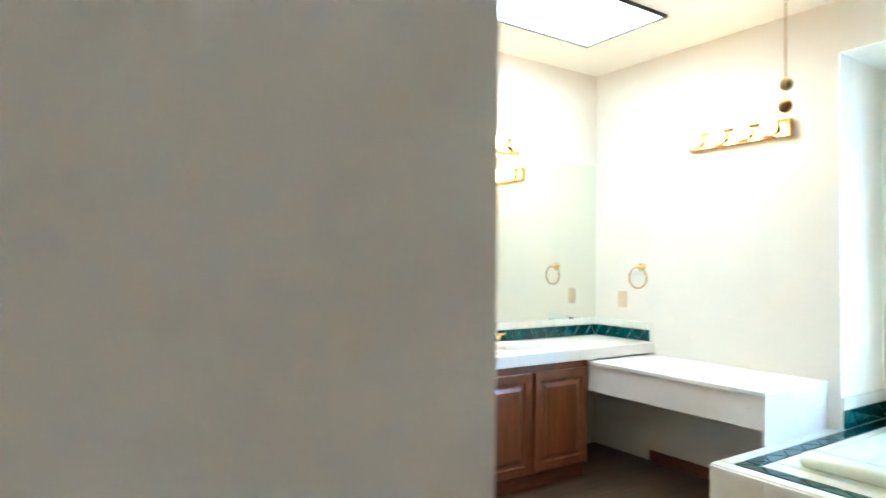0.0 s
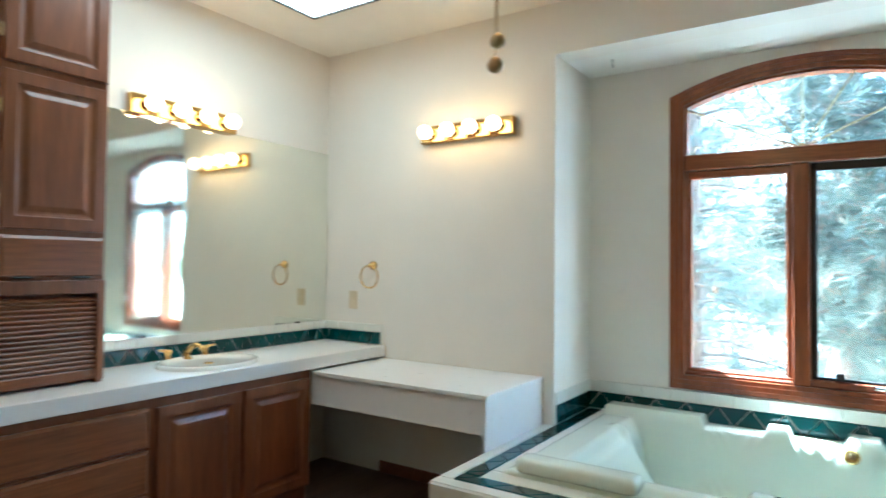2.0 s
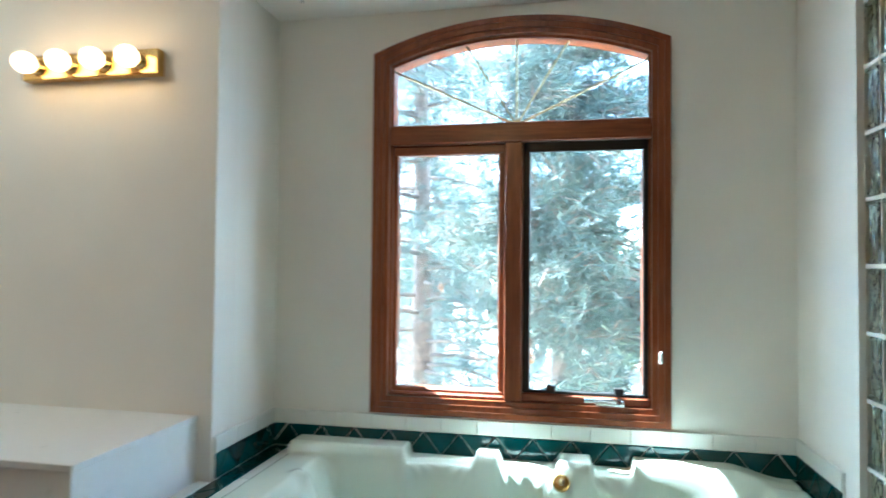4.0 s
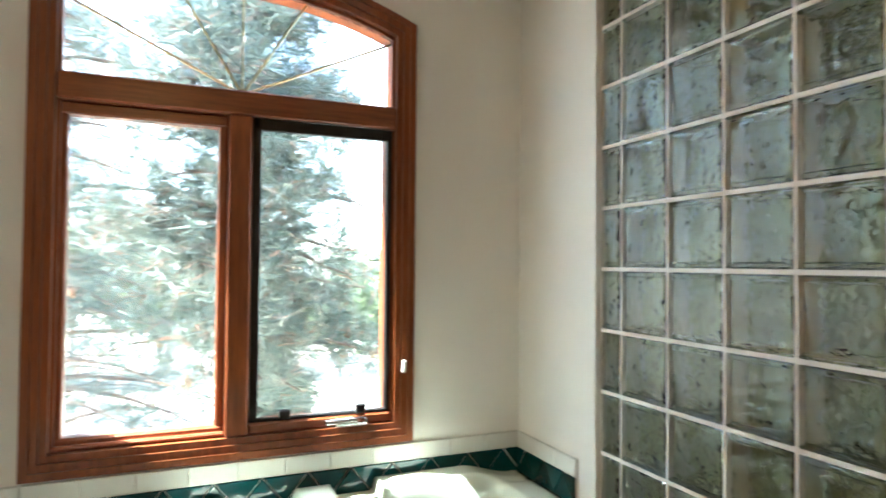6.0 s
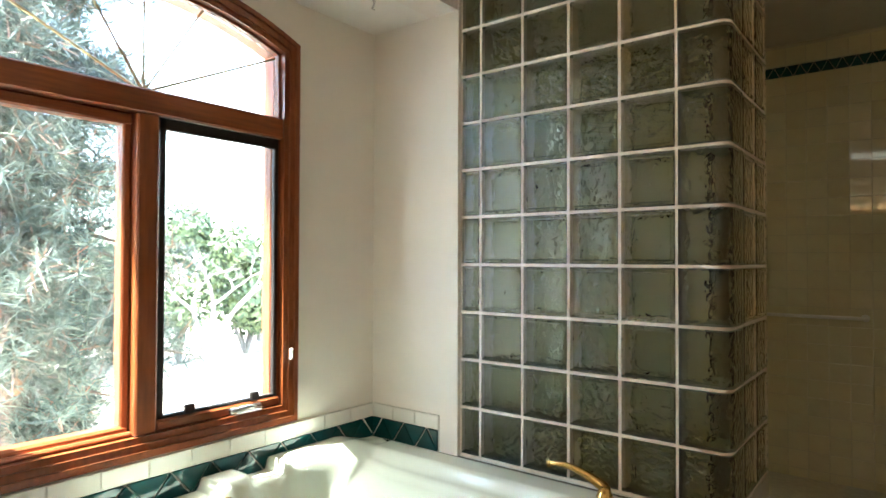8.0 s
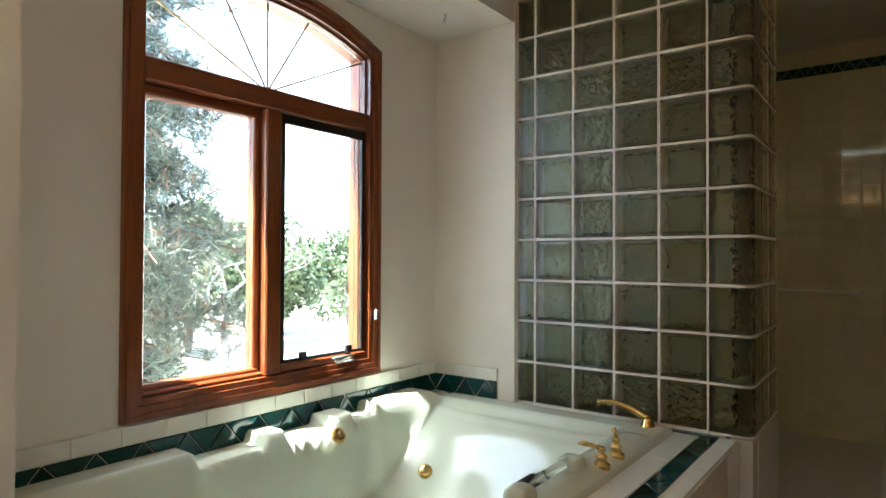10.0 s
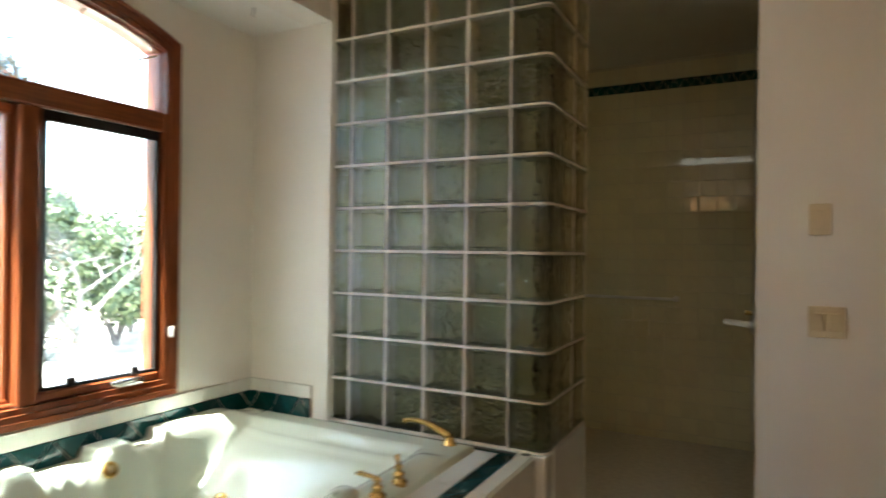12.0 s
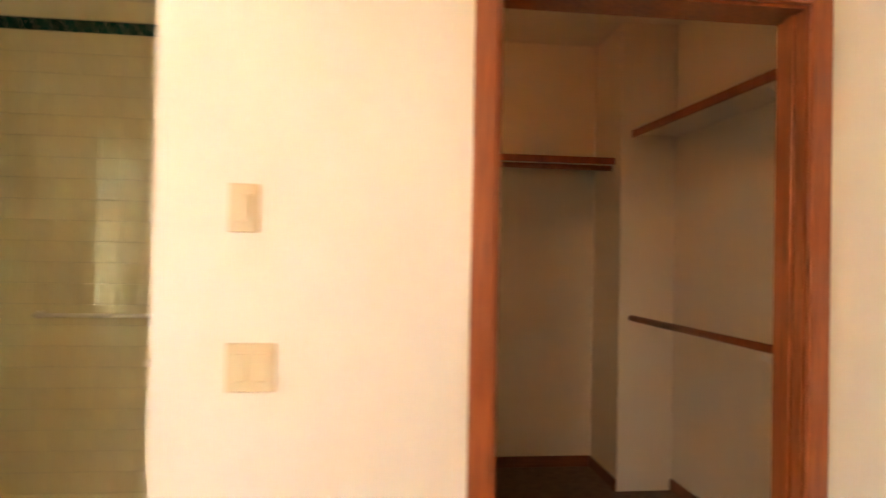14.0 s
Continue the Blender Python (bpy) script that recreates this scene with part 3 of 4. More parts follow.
# ---- brass tub filler ----
def filler():
    x, y = 2.682, -0.673
    f = thing("tub_filler", (x, y, 0.47), "polished brass tub spout on the tub rim", "tub faucet")
    part("base", turned(bmesh.new(), [(0.030, -0.01), (0.030, 0.006), (0.026, 0.012), (0.021, 0.030), (0.019, 0.040)], (x, y, 0.47)), M_BRASS, f, "", True)
    pts, rad = [], []
    for k in range(15):
        a = k / 14
        pts.append((x - 0.004 + 0.215 * a, y + 0.012 * a, 0.495 + 0.062 * math.sin(math.pi * (0.04 + a * 0.60))))
        rad.append(0.020 - 0.0115 * a ** 0.7)
    part("spout", tube(bmesh.new(), pts, rad, 16), M_BRASS, f, "", True)
    part("spout_tip", turned(bmesh.new(), [(0.010, -0.014), (0.0115, -0.002), (0.0105, 0.006), (0.006, 0.010)], pts[-1], 14), M_BRASS, f, "", True)


filler()


def tub_valve(x, y, lever):
    f = thing("tub_valve", (x, y, 0.485), "polished brass tub valve with a lever", "tub faucet", "valves on the tub rim")
    part("base", turned(bmesh.new(), [(0.030, -0.012), (0.030, 0.003), (0.024, 0.007), (0.019, 0.010), (0.017, 0.022), (0.020, 0.026), (0.020, 0.031), (0.013, 0.035), (0.011, 0.045), (0.015, 0.050), (0.015, 0.056), (0.008, 0.062)], (x, y, 0.485)), M_BRASS, f, "", True)
    z = 0.538
    part("lever", tube(bmesh.new(), [(x - lever[0] * 0.15, y - lever[1] * 0.15, z), (x + lever[0] * 0.35, y + lever[1] * 0.35, z + 0.004 + lever[2] * 0.5), (x + lever[0] * 0.8, y + lever[1] * 0.8, z + 0.004 + lever[2]), (x + lever[0], y + lever[1], z + lever[2])], [0.008, 0.0075, 0.009, 0.004], 10), M_BRASS, f, "", True)


tub_valve(2.632, -0.186, (0.012, -0.004, 0.035))
tub_valve(2.630, -0.050, (0.085, 0.0, 0.004))
grip = thing("tub_grab_bar", (2.69, 0.22, 0.47), "clear acrylic grab bar between biscuit posts on the tub", "grab bar")
for y in (0.05, 0.39):
    part("post", boxed(2.655, y - 0.045, 0.455, 2.735, y + 0.045, 0.53, 0.025, 3), M_TUB, grip, "", True)
part("bar", tube(bmesh.new(), [(2.695, 0.07, 0.515), (2.695, 0.37, 0.515)], 0.016, 14), M_ACRYLIC, grip, "clear acrylic bar", True)
pad = thing("control_pad", (2.60, 0.22, 0.47), "small black whirlpool control pad", "control")
part("pad", boxed(2.745, 0.15, 0.468, 2.79, 0.25, 0.481, 0.006, 2), M_DARK, pad, "", True)
rest = thing("tub_cushion", (2.76, 1.02, 0.47), "soft cream head cushion on the tub rim", "cushion")
part("cushion", boxed(2.575, 0.77, 0.466, 2.69, 1.25, 0.528, 0.028, 4), M_TUB, rest, "", True)

# ---- glass block wall ----
gb = thing("glass_block_wall", (GX, GY, J0), "clear wavy glass block shower wall with pale mortar joints", "glass wall", kind="structure")
JT, DEPTH = 0.012, 0.095
ROWS_UP = 11


def block_shape(w, h, d):
    """A glass block with a raised rim round a slightly sunk wavy face."""
    bm = bmesh.new()
    box(bm, 0, 0, 0, w, d, h, 0.006, 2)
    for side in (0, 1):
        f = min(bm.faces, key=lambda q: (q.calc_center_median() - Vector((w / 2, d * side, h / 2))).length)
        bmesh.ops.inset_region(bm, faces=[f], thickness=0.010, depth=0.0)
        bmesh.ops.inset_region(bm, faces=[f], thickness=0.006, depth=-0.006)
    bmesh.ops.recalc_face_normals(bm, faces=bm.faces)
    shell = list(bm.faces)
    box(bm, 0.007, 0.014, 0.007, w - 0.007, d - 0.014, h - 0.007)
    cavity = [f for f in bm.faces if f not in set(shell)]
    bmesh.ops.recalc_face_normals(bm, faces=cavity)
    bmesh.ops.reverse_faces(bm, faces=cavity)
    for f in shell:
        f.material_index = 1 if abs(f.normal.y) < 0.2 else 0
    for f in cavity:
        f.material_index = 2
    me = bpy.data.meshes.new("glass_block")
    bm.to_mesh(me)
    bm.free()
    me.materials.append(M_BLOCK)
    me.materials.append(M_BLOCKEDGE)
    me.materials.append(M_BLOCKIN)
    return me


def corner_path(reach, r, n=7):
    """Plan of a corner block face: straight, a tight bend, straight."""
    cx, cy = -reach + r, reach - r
    return [(0, reach)] + [(cx + r * math.cos(a), cy + r * math.sin(a)) for a in (math.pi / 2 + math.pi / 2 * k / n for k in range(n + 1))] + [(-reach, 0)]


def corner_shell(bm, out, inn, z0, z1, flip):
    cols = [[bm.verts.new((x, y, z)) for (x, y), z in ((p, z0), (p, z1), (q, z1), (q, z0))] for p, q in zip(out, inn)]
    fs = []
    for a, b in zip(cols, cols[1:]):
        for k in range(4):
            fs.append(bm.faces.new((a[k], b[k], b[(k + 1) % 4], a[(k + 1) % 4])))
    fs.append(bm.faces.new(cols[0]))
    fs.append(bm.faces.new(cols[-1][::-1]))
    bmesh.ops.recalc_face_normals(bm, faces=fs)
    if flip:
        bmesh.ops.reverse_faces(bm, faces=fs)


def corner_mesh(h, reach, depth):
    """A hollow corner block about its inner corner axis."""
    bm = bmesh.new()
    corner_shell(bm, corner_path(reach, 0.04), corner_path(reach - depth, 0.012), 0, h, False)
    hollow = [corner_path(reach - 0.014, 0.03), corner_path(reach - depth + 0.014, 0.02)]
    for path in hollow:
        path[0], path[-1] = (-0.007, path[0][1]), (path[-1][0], 0.007)
    corner_shell(bm, hollow[0], hollow[1], 0.007, h - 0.007, True)
    me = bpy.data.meshes.new("corner_block")
    bm.to_mesh(me)
    bm.free()
    me.materials.append(M_BLOCK)
    me.materials.append(M_BLOCKEDGE)
    for p in me.polygons:
        c = p.center
        if abs(p.normal.z) > 0.5 or abs(c.x) < 1e-4 or abs(c.y) < 1e-4:
            p.material_index = 1
    return me


def see_through(name, me, parent, m):
    ob = mesh_child(name, me, parent, m)
    ob.visible_shadow = False
    return ob


FULL, HALF = block_shape(PITCH - JT, PITCH - JT, DEPTH), block_shape(0.1 - JT, PITCH - JT, DEPTH)
ROUT = 0.168
CORNER = corner_mesh(PITCH - JT, ROUT, DEPTH)
gbase = Vector((GX, GY, J0))
RETX = GX - ROUT                 # outer face of the return
ry = GY - ROUT - JT
for r in range(ROWS_UP):
    z = r * PITCH + JT / 2
    for c in range(4):
        (see_through if c < 2 else mesh_child)("glass_block", FULL, gb, pose(c * PITCH + JT / 2, -DEPTH, z))
    mesh_child("glass_block", HALF, gb, pose(4 * PITCH + JT / 2, -DEPTH, z))
    see_through("glass_block", CORNER, gb, pose(-JT / 2, -ROUT, z))
    for k, me in ((0, FULL), (1, FULL)):
        w = PITCH - JT if me is FULL else 0.1 - JT
        y1 = -ROUT - JT - k * PITCH
        see_through("glass_block", me, gb, pose(-ROUT - JT / 2 + DEPTH, y1 - w, z, 0, 0, 90))
RET_END = GY - ROUT - JT - 2 * PITCH
m_in = 0.005
for r in range(ROWS_UP + 1):
    zc = J0 + r * PITCH
    t0, t1 = (JT / 2, JT / 2) if r < ROWS_UP else (JT / 2, 0.0)
    bm = boxed(GX, GY - DEPTH + m_in, zc - t0, GX + 4 * PITCH + 0.1, GY - m_in, zc + t1)
    box(bm, RETX - JT / 2 + m_in, RET_END, zc - t0, RETX - JT / 2 + DEPTH - m_in, GY - ROUT, zc + t1)
    at = Vector((GX - JT / 2, GY - ROUT))
    corner_shell(bm, [(at.x + p, at.y + q) for p, q in corner_path(ROUT - m_in, 0.037)], [(at.x + p, at.y + q) for p, q in corner_path(ROUT - DEPTH + m_in, 0.012)], zc - t0, zc + t1, False)
    part("bed_joint", bm, M_MORTAR, gb)
for c in range(6):
    x = GX + (c * PITCH if c < 5 else 4 * PITCH + 0.1)
    part("upright_joint", boxed(x - JT / 2, GY - DEPTH + m_in + 0.001, J0 + JT / 2, x + JT / 2, GY - m_in - 0.001, CEIL - 0.01), M_MORTAR, gb)
for k in range(3):
    y = GY - ROUT - JT / 2 - k * PITCH
    part("upright_joint", boxed(RETX - JT / 2 + m_in + 0.001, y - JT / 2, J0 + JT / 2, RETX - JT / 2 + DEPTH - m_in - 0.001, y + JT / 2, CEIL - 0.01), M_MORTAR, gb)
# low walls under the blocks
setting("block_base_front", boxed(RETX + 0.1, GY - DEPTH, 0, XA, GY - 0.002, J0 - JT / 2), M_WTILE, "tiled base under the glass blocks", "wall")
setting("block_base_return", boxed(RETX - JT / 2, RET_END, 0, RETX - JT / 2 + DEPTH, GY - DEPTH, J0 - JT / 2), M_WTILE, "tiled base under the glass block return", "wall")

# ---- vanity ----
YF = 2.58                # cabinet faces
YE = 2.552               # counter edge


def panel_door(parent, x0, x1, z0, z1, y, arch=0.0, material=None, name="door"):
    """A raised panel door facing the room (towards -y)."""
    bm = bmesh.new()
    n = 16
    rows = []
    # inset, depth, how much of the arch applies
    for inset, d, k in ((0.0, 0.0, 0), (0.0, 0.016, 0), (0.004, 0.020, 0), (0.048, 0.020, 1), (0.053, 0.013, 1), (0.062, 0.010, 1), (0.070, 0.010, 1), (0.088, 0.018, 1), (0.092, 0.019, 1)):
        a, b, c, e = x0 + inset, x1 - inset, z0 + inset, z1 - inset
        pts = [(a, c), (b, c)]
        for i in range(n + 1):
            s = i / n
            drop = k * arch * (1 - (0.5 - 0.5 * math.cos(2 * math.pi * min(max((s - 0.08) / 0.84, 0), 1))))
            pts.append((b + (a - b) * s, e - drop))
        rows.append([bm.verts.new((px, y - d, pz)) for px, pz in pts])
    m = len(rows[0])
    for a, b in zip(rows, rows[1:]):
        for k in range(m):
            bm.faces.new((a[k], a[(k + 1) % m], b[(k + 1) % m], b[k]))
    bm.faces.new(rows[-1])
    bm.faces.new(rows[0][::-1])
    return part(name, bm, material or M_WOOD, parent)


def drawer_front(parent, x0, x1, z0, z1, y):
    bm = bmesh.new()
    rows = []
    for inset, d in ((0, 0), (0, 0.012), (0.012, 0.02)):
        rows.append([bm.verts.new(p) for p in ((x0 + inset, y - d, z0 + inset * 0.4), (x1 - inset, y - d, z0 + inset * 0.4), (x1 - inset, y - d, z1 - inset), (x0 + inset, y - d, z1 - inset))])
    for a, b in zip(rows, rows[1:]):
        for k in range(4):
            bm.faces.new((a[k], a[(k + 1) % 4], b[(k + 1) % 4], b[k]))
    bm.faces.new(rows[-1])
    bm.faces.new(rows[0][::-1])
    return part("drawer_front", bm, M_WOODX, parent)


def base_unit(x0, x1, label):
    u = thing("vanity_cabinet", ((x0 + x1) / 2, YF, 0), label, "cabinet", "vanity cabinets")
    part("body", boxed(x0, YF, 0.09, x1, YN - 0.001, TOP - 0.066, 0.002), M_WOOD, u)
    part("plinth", boxed(x0, YF + 0.03, 0, x1, YN - 0.05, 0.09), M_BASE, u)
    return u


u = base_unit(1.878, 2.785, "stained wooden sink cabinet with two raised panel doors")
panel_door(u, 1.898, 2.318, 0.105, 0.665, YF)
panel_door(u, 2.345, 2.766, 0.105, 0.665, YF)
u = base_unit(1.285, 1.878, "stained wooden drawer cabinet with flat fronts")
for a, b in ((0.51, 0.672), (0.325, 0.495), (0.105, 0.31)):
    drawer_front(u, 1.300, 1.862, a, b, YF)
u = base_unit(0.38, 1.285, "stained wooden sink cabinet with two raised panel doors")
panel_door(u, 0.85, 1.268, 0.105, 0.665, YF)
panel_door(u, 0.40, 0.825, 0.105, 0.665, YF)
u = base_unit(-0.1, 0.38, "stained wooden end cabinet with a raised panel door")
panel_door(u, -0.08, 0.36, 0.105, 0.665, YF)

top = thing("vanity_counter", (1.6, YE, TOP), "long white laminate vanity counter with a thick edge", "counter")
part("slab", boxed(-0.1, YE + 0.022, TOP - 0.03, XE, YN - 0.001, TOP, 0.002), M_COUNTER, top)
part("front_edge", boxed(-0.1, YE, TOP - 0.066, XE, YE + 0.0215, TOP, 0.003, 2), M_COUNTER, top, "thick white front edge")


# backsplash: green triangles with a white cap
def back_splash(origin, u, length, count, label):
    o, u = Vector(origin), Vector(u)
    nrm = u.cross(Vector((0, 0, 1)))
    b = bmesh.new()
    pts = [o, o + u * length, o + u * length + Vector((0, 0, 0.125)), o + Vector((0, 0, 0.125))]
    f0 = [b.verts.new(p) for p in pts]
    f1 = [b.verts.new(p - nrm * 0.012) for p in pts]
    b.faces.new(f0)
    b.faces.new(f1[::-1])
    for k in range(4):
        b.faces.new((f0[k], f1[k], f1[(k + 1) % 4], f0[(k + 1) % 4]))
    ob = new("backsplash", mesh_of(b, "backsplash", M_GROUT))
    tagged(ob, label, "backsplash", "", "structure")
    triangle_band(ob, o + nrm * 0.0005, u, (0, 0, 1), length, 0.078, count)
    tile_row(ob, o + nrm * 0.0005 + Vector((0, 0, 0.079)), u, (0, 0, 1), length, 0.046, max(2, round(length / 0.11)), M_WTILE)


back_splash((1.758, YN - 0.0125, TOP + 0.001), (1, 0, 0), XE - 0.013 - 1.758, 14, "green triangle tile backsplash with a white cap row")
back_splash((-0.1, YN - 0.0125, TOP + 0.001), (1, 0, 0), 1.445, 13, "green triangle tile backsplash with a white cap row")
back_splash((XE - 0.0125, YN - 0.014, TOP + 0.001), (0, -1, 0), 0.47, 5, "short green tile side splash with a white cap row")

# mirrors
for x0, x1 in ((1.758, XE - 0.006), (-0.1, 1.345)):
    mi = thing("wall_mirror", ((x0 + x1) / 2, YN - 0.008, 0.904), "large frameless wall mirror over the vanity", "mirror", "vanity mirrors")
    part("glass", boxed(x0, YN - 0.008, 0.904, x1, YN - 0.002, 2.005), M_MIRROR, mi)
    for cx in (x0 + 0.35, x1 - 0.25):
        part("clip", boxed(cx - 0.02, YN - 0.014, 0.899, cx + 0.02, YN - 0.0085, 0.911, 0.002), M_DARK, mi, "dark mirror clip")

# tower cabinet on the counter
TWX0, TWX1, TWY = 1.345, 1.758, 2.752
tw = thing("tower_cabinet", ((TWX0 + TWX1) / 2, TWY, TOP), "tall stained wooden cabinet on the counter with a louvred front", "cabinet")
bm = boxed(TWX0, TWY, 1.155, TWX1, YN - 0.001, 2.60, 0.002)
part("body", bm, M_WOOD, tw)
part("side_panel", boxed(TWX0, TWY, TOP, TWX0 + 0.02, YN - 0.001, 1.1545), M_WOOD, tw)
part("side_panel", boxed(TWX1 - 0.02, TWY, TOP, TWX1, YN - 0.001, 1.1545), M_WOOD, tw)
part("back_panel", boxed(TWX0 + 0.0205, TWY + 0.06, TOP, TWX1 - 0.0205, YN - 0.001, 1.1545), M_WOOD, tw)
panel_door(tw, TWX0 + 0.022, TWX1 - 0.008, 2.02, 2.535, TWY, 0.05)
panel_door(tw, TWX0 + 0.022, TWX1 - 0.008, 1.395, 1.99, TWY)
drawer_front(tw, TWX0 + 0.022, TWX1 - 0.008, 1.215, 1.372, TWY)
for x in (TWX0 + 0.10, TWX1 - 0.10):
    part("finger_pull", boxed(x - 0.032, TWY - 0.030, 1.207, x + 0.032, TWY - 0.012, 1.216, 0.003), M_DARK, tw, "small dark finger pull")
bm = bmesh.new()
box(bm, TWX0, TWY - 0.018, TOP + 0.012, TWX0 + 0.03, TWY, 1.2, 0.003)
box(bm, TWX1 - 0.03, TWY - 0.018, TOP + 0.012, TWX1, TWY, 1.2, 0.003)
box(bm, TWX0 + 0.03, TWY - 0.018, 1.145, TWX1 - 0.03, TWY, 1.2, 0.003)
part("face_frame", bm, M_WOOD, tw)
lv = part("tambour_rail", boxed(TWX0 + 0.03, TWY - 0.006, TOP + 0.015, TWX1 - 0.03, TWY + 0.012, TOP + 0.058, 0.004), M_WOODX, tw)
for k in range(15):
    z = TOP + 0.062 + k * 0.0196
    part("slat", tube(bmesh.new(), [(TWX0 + 0.03, TWY + 0.002, z + 0.008), (TWX1 - 0.03, TWY + 0.002, z + 0.008)], 0.0088, 6), M_WOODX, tw)
for z in (2.13, 1.85, 1.50):
    part("hinge", tube(bmesh.new(), [(TWX0 + 0.014, TWY - 0.012, z - 0.025), (TWX0 + 0.014, TWY - 0.012, z + 0.025)], 0.006, 8), M_DULLBRASS, tw, "small bronze hinge")

# intercom on the side of the tower
ic = thing("wall_intercom", (TWX0, 2.87, 1.40), "white wall unit with a dark door on the cabinet side", "intercom")
part("body", boxed(TWX0 - 0.066, 2.84, 1.385, TWX0, 2.94, 1.545, 0.004), M_WHITEPL, ic)
part("front", boxed(TWX0 - 0.040, 2.836, 1.40, TWX0 - 0.004, 2.8395, 1.53), M_DARK, ic, "dark recess")
cd = thing("cord_holder", (TWX0, 2.87, 1.22), "small grey plastic holder under the white unit", "holder")
part("holder", boxed(TWX0 - 0.05, 2.85, 1.21, TWX0 + 0.003, 2.93, 1.3855, 0.004), M_GREYPL, cd)
for z in (1.25, 1.31, 1.35):
    part("rib", boxed(TWX0 - 0.045, 2.846, z, TWX0 - 0.008, 2.8495, z + 0.008), M_STEEL, cd)


# ---- basins and faucets ----
def basin(x, y, label):
    b = thing("sink_basin", (x, y, TOP), label, "sink", "vanity sinks")
    bm = bmesh.new()
    prof = [(1.0, 0.0), (1.0, 0.012), (0.97, 0.019), (0.92, 0.02), (0.86, 0.014), (0.80, 0.007), (0.6, 0.004), (0.3, 0.0025), (0.02, 0.002)]
    rows = []
    for s, h in prof:
        rows.append([bm.verts.new((x + 0.255 * s * math.cos(a), y + 0.205 * s * math.sin(a), TOP + h)) for a in (2 * math.pi * k / 48 for k in range(48))])
    for a, c in zip(rows, rows[1:]):
        for k in range(48):
            bm.faces.new((a[k], a[(k + 1) % 48], c[(k + 1) % 48], c[k]))
    bm.faces.new(rows[-1])
    part("bowl", bm, M_CERAMIC, b, "", True)
    part("drain", turned(bmesh.new(), [(0.022, 0.003), (0.022, 0.006), (0.012, 0.007)], (x, y, TOP)), M_BRASS, b, "brass drain", True)
    f = thing("sink_faucet", (x, YN - 0.09, TOP), "polished brass widespread faucet with two handles", "faucet", "vanity faucets")
    fy = YN - 0.09
    part("base", turned(bmesh.new(), [(0.026, 0.0), (0.026, 0.012), (0.018, 0.02), (0.014, 0.05)], (x, fy, TOP)), M_BRASS, f, "", True)
    pts = [(x, fy, TOP + 0.04)] + [(x, fy - 0.13 * k / 8, TOP + 0.04 + 0.045 * math.sin(math.pi * (k / 8) * 0.8)) for k in range(1, 9)]
    part("spout", tube(bmesh.new(), pts, [0.016] + [0.015 - 0.005 * k / 8 for k in range(1, 9)], 12), M_BRASS, f, "", True)
    for sx in (-1, 1):
        hx = x + sx * 0.105
        part("handle", turned(bmesh.new(), [(0.026, 0.0), (0.026, 0.01), (0.015, 0.02), (0.014, 0.042), (0.02, 0.05), (0.02, 0.058), (0.01, 0.064)], (hx, fy, TOP)), M_BRASS, f, "", True)
        part("lever", tube(bmesh.new(), [(hx, fy, TOP + 0.058), (hx + sx * 0.055, fy - 0.01, TOP + 0.066)], [0.008, 0.006], 8), M_BRASS, f, "", True)


basin(2.30, 2.79, "oval white drop-in sink near the desk")
basin(0.74, 2.79, "oval white drop-in sink at the far end of the vanity")

# ---- white make-up desk ----
dk = thing("vanity_desk", (XE, 2.0, 0), "low white built-in make-up desk with an open knee space", "desk")
part("tabletop", boxed(2.782, 1.489, 0.678, XE - 0.001, YE + 0.02, 0.699, 0.002), M_COUNTER, dk)
part("apron", boxed(2.794, 1.508, 0.52, 2.812, YE + 0.03, 0.678), M_COUNTER, dk)
part("side_panel", boxed(2.784, 1.4925, 0.0, XE - 0.001, 1.5075, 0.678), M_COUNTER, dk)


# ---- brass light bars ----
def light_bar(x, y, z, turn, label):
    """Built along its own x, facing its own -y, then set in place."""
    lb = new("light_bar")
    lb["base"] = (0, 0, 0)
    tagged(lb, label, "light fixture", "brass vanity light bars")
    part("backplate", boxed(-0.305, -0.045, -0.05, 0.305, 0, 0.05, 0.006, 2), M_BRASS, lb)
    for k in range(4):
        cx = -0.225 + 0.15 * k
        s = part("socket", tube(bmesh.new(), [(cx, -0.044, 0), (cx, -0.052, 0), (cx, -0.075, 0)], [0.036, 0.034, 0.022], 16), M_BRASS, lb, "", True)
        bm = bmesh.new()
        bmesh.ops.create_uvsphere(bm, u_segments=20, v_segments=12, radius=0.041, matrix=Matrix.Translation((cx, -0.112, 0)))
        part("bulb", bm, M_BULB, lb, "round lit globe bulb", True)
    lb.matrix_world = pose(x, y, z, 0, 0, turn)


light_bar(2.31, YN - 0.001, 2.045, 0, "brass four-globe light bar over the mirror")
light_bar(0.79, YN - 0.001, 2.045, 0, "brass four-globe light bar over the far mirror")
light_bar(XE - 0.001, 1.963, 2.038, -90, "brass four-globe light bar over the desk")

# fluorescent box on the ceiling
cl = thing("ceiling_light", (2.58, 2.38, CEIL), "recessed lit ceiling panel with a dark rim", "ceiling light")
LX0, LX1, LY0, LY1 = 1.62, 2.83, 2.06, 2.645
bm = bmesh.new()
for a, b, c, d in ((LX0, LY0, LX1, LY0 + 0.012), (LX0, LY1 - 0.012, LX1, LY1), (LX0, LY0 + 0.012, LX0 + 0.012, LY1 - 0.012), (LX1 - 0.012, LY0 + 0.012, LX1, LY1 - 0.012)):
    box(bm, a, b, CEIL - 0.02, c, d, CEIL)
part("rim", bm, M_DARK, cl)
part("diffuser", boxed(LX0 + 0.012, LY0 + 0.012, CEIL - 0.012, LX1 - 0.012, LY1 - 0.012, CEIL - 0.002), M_PANELGLOW, cl, "white lit diffuser")

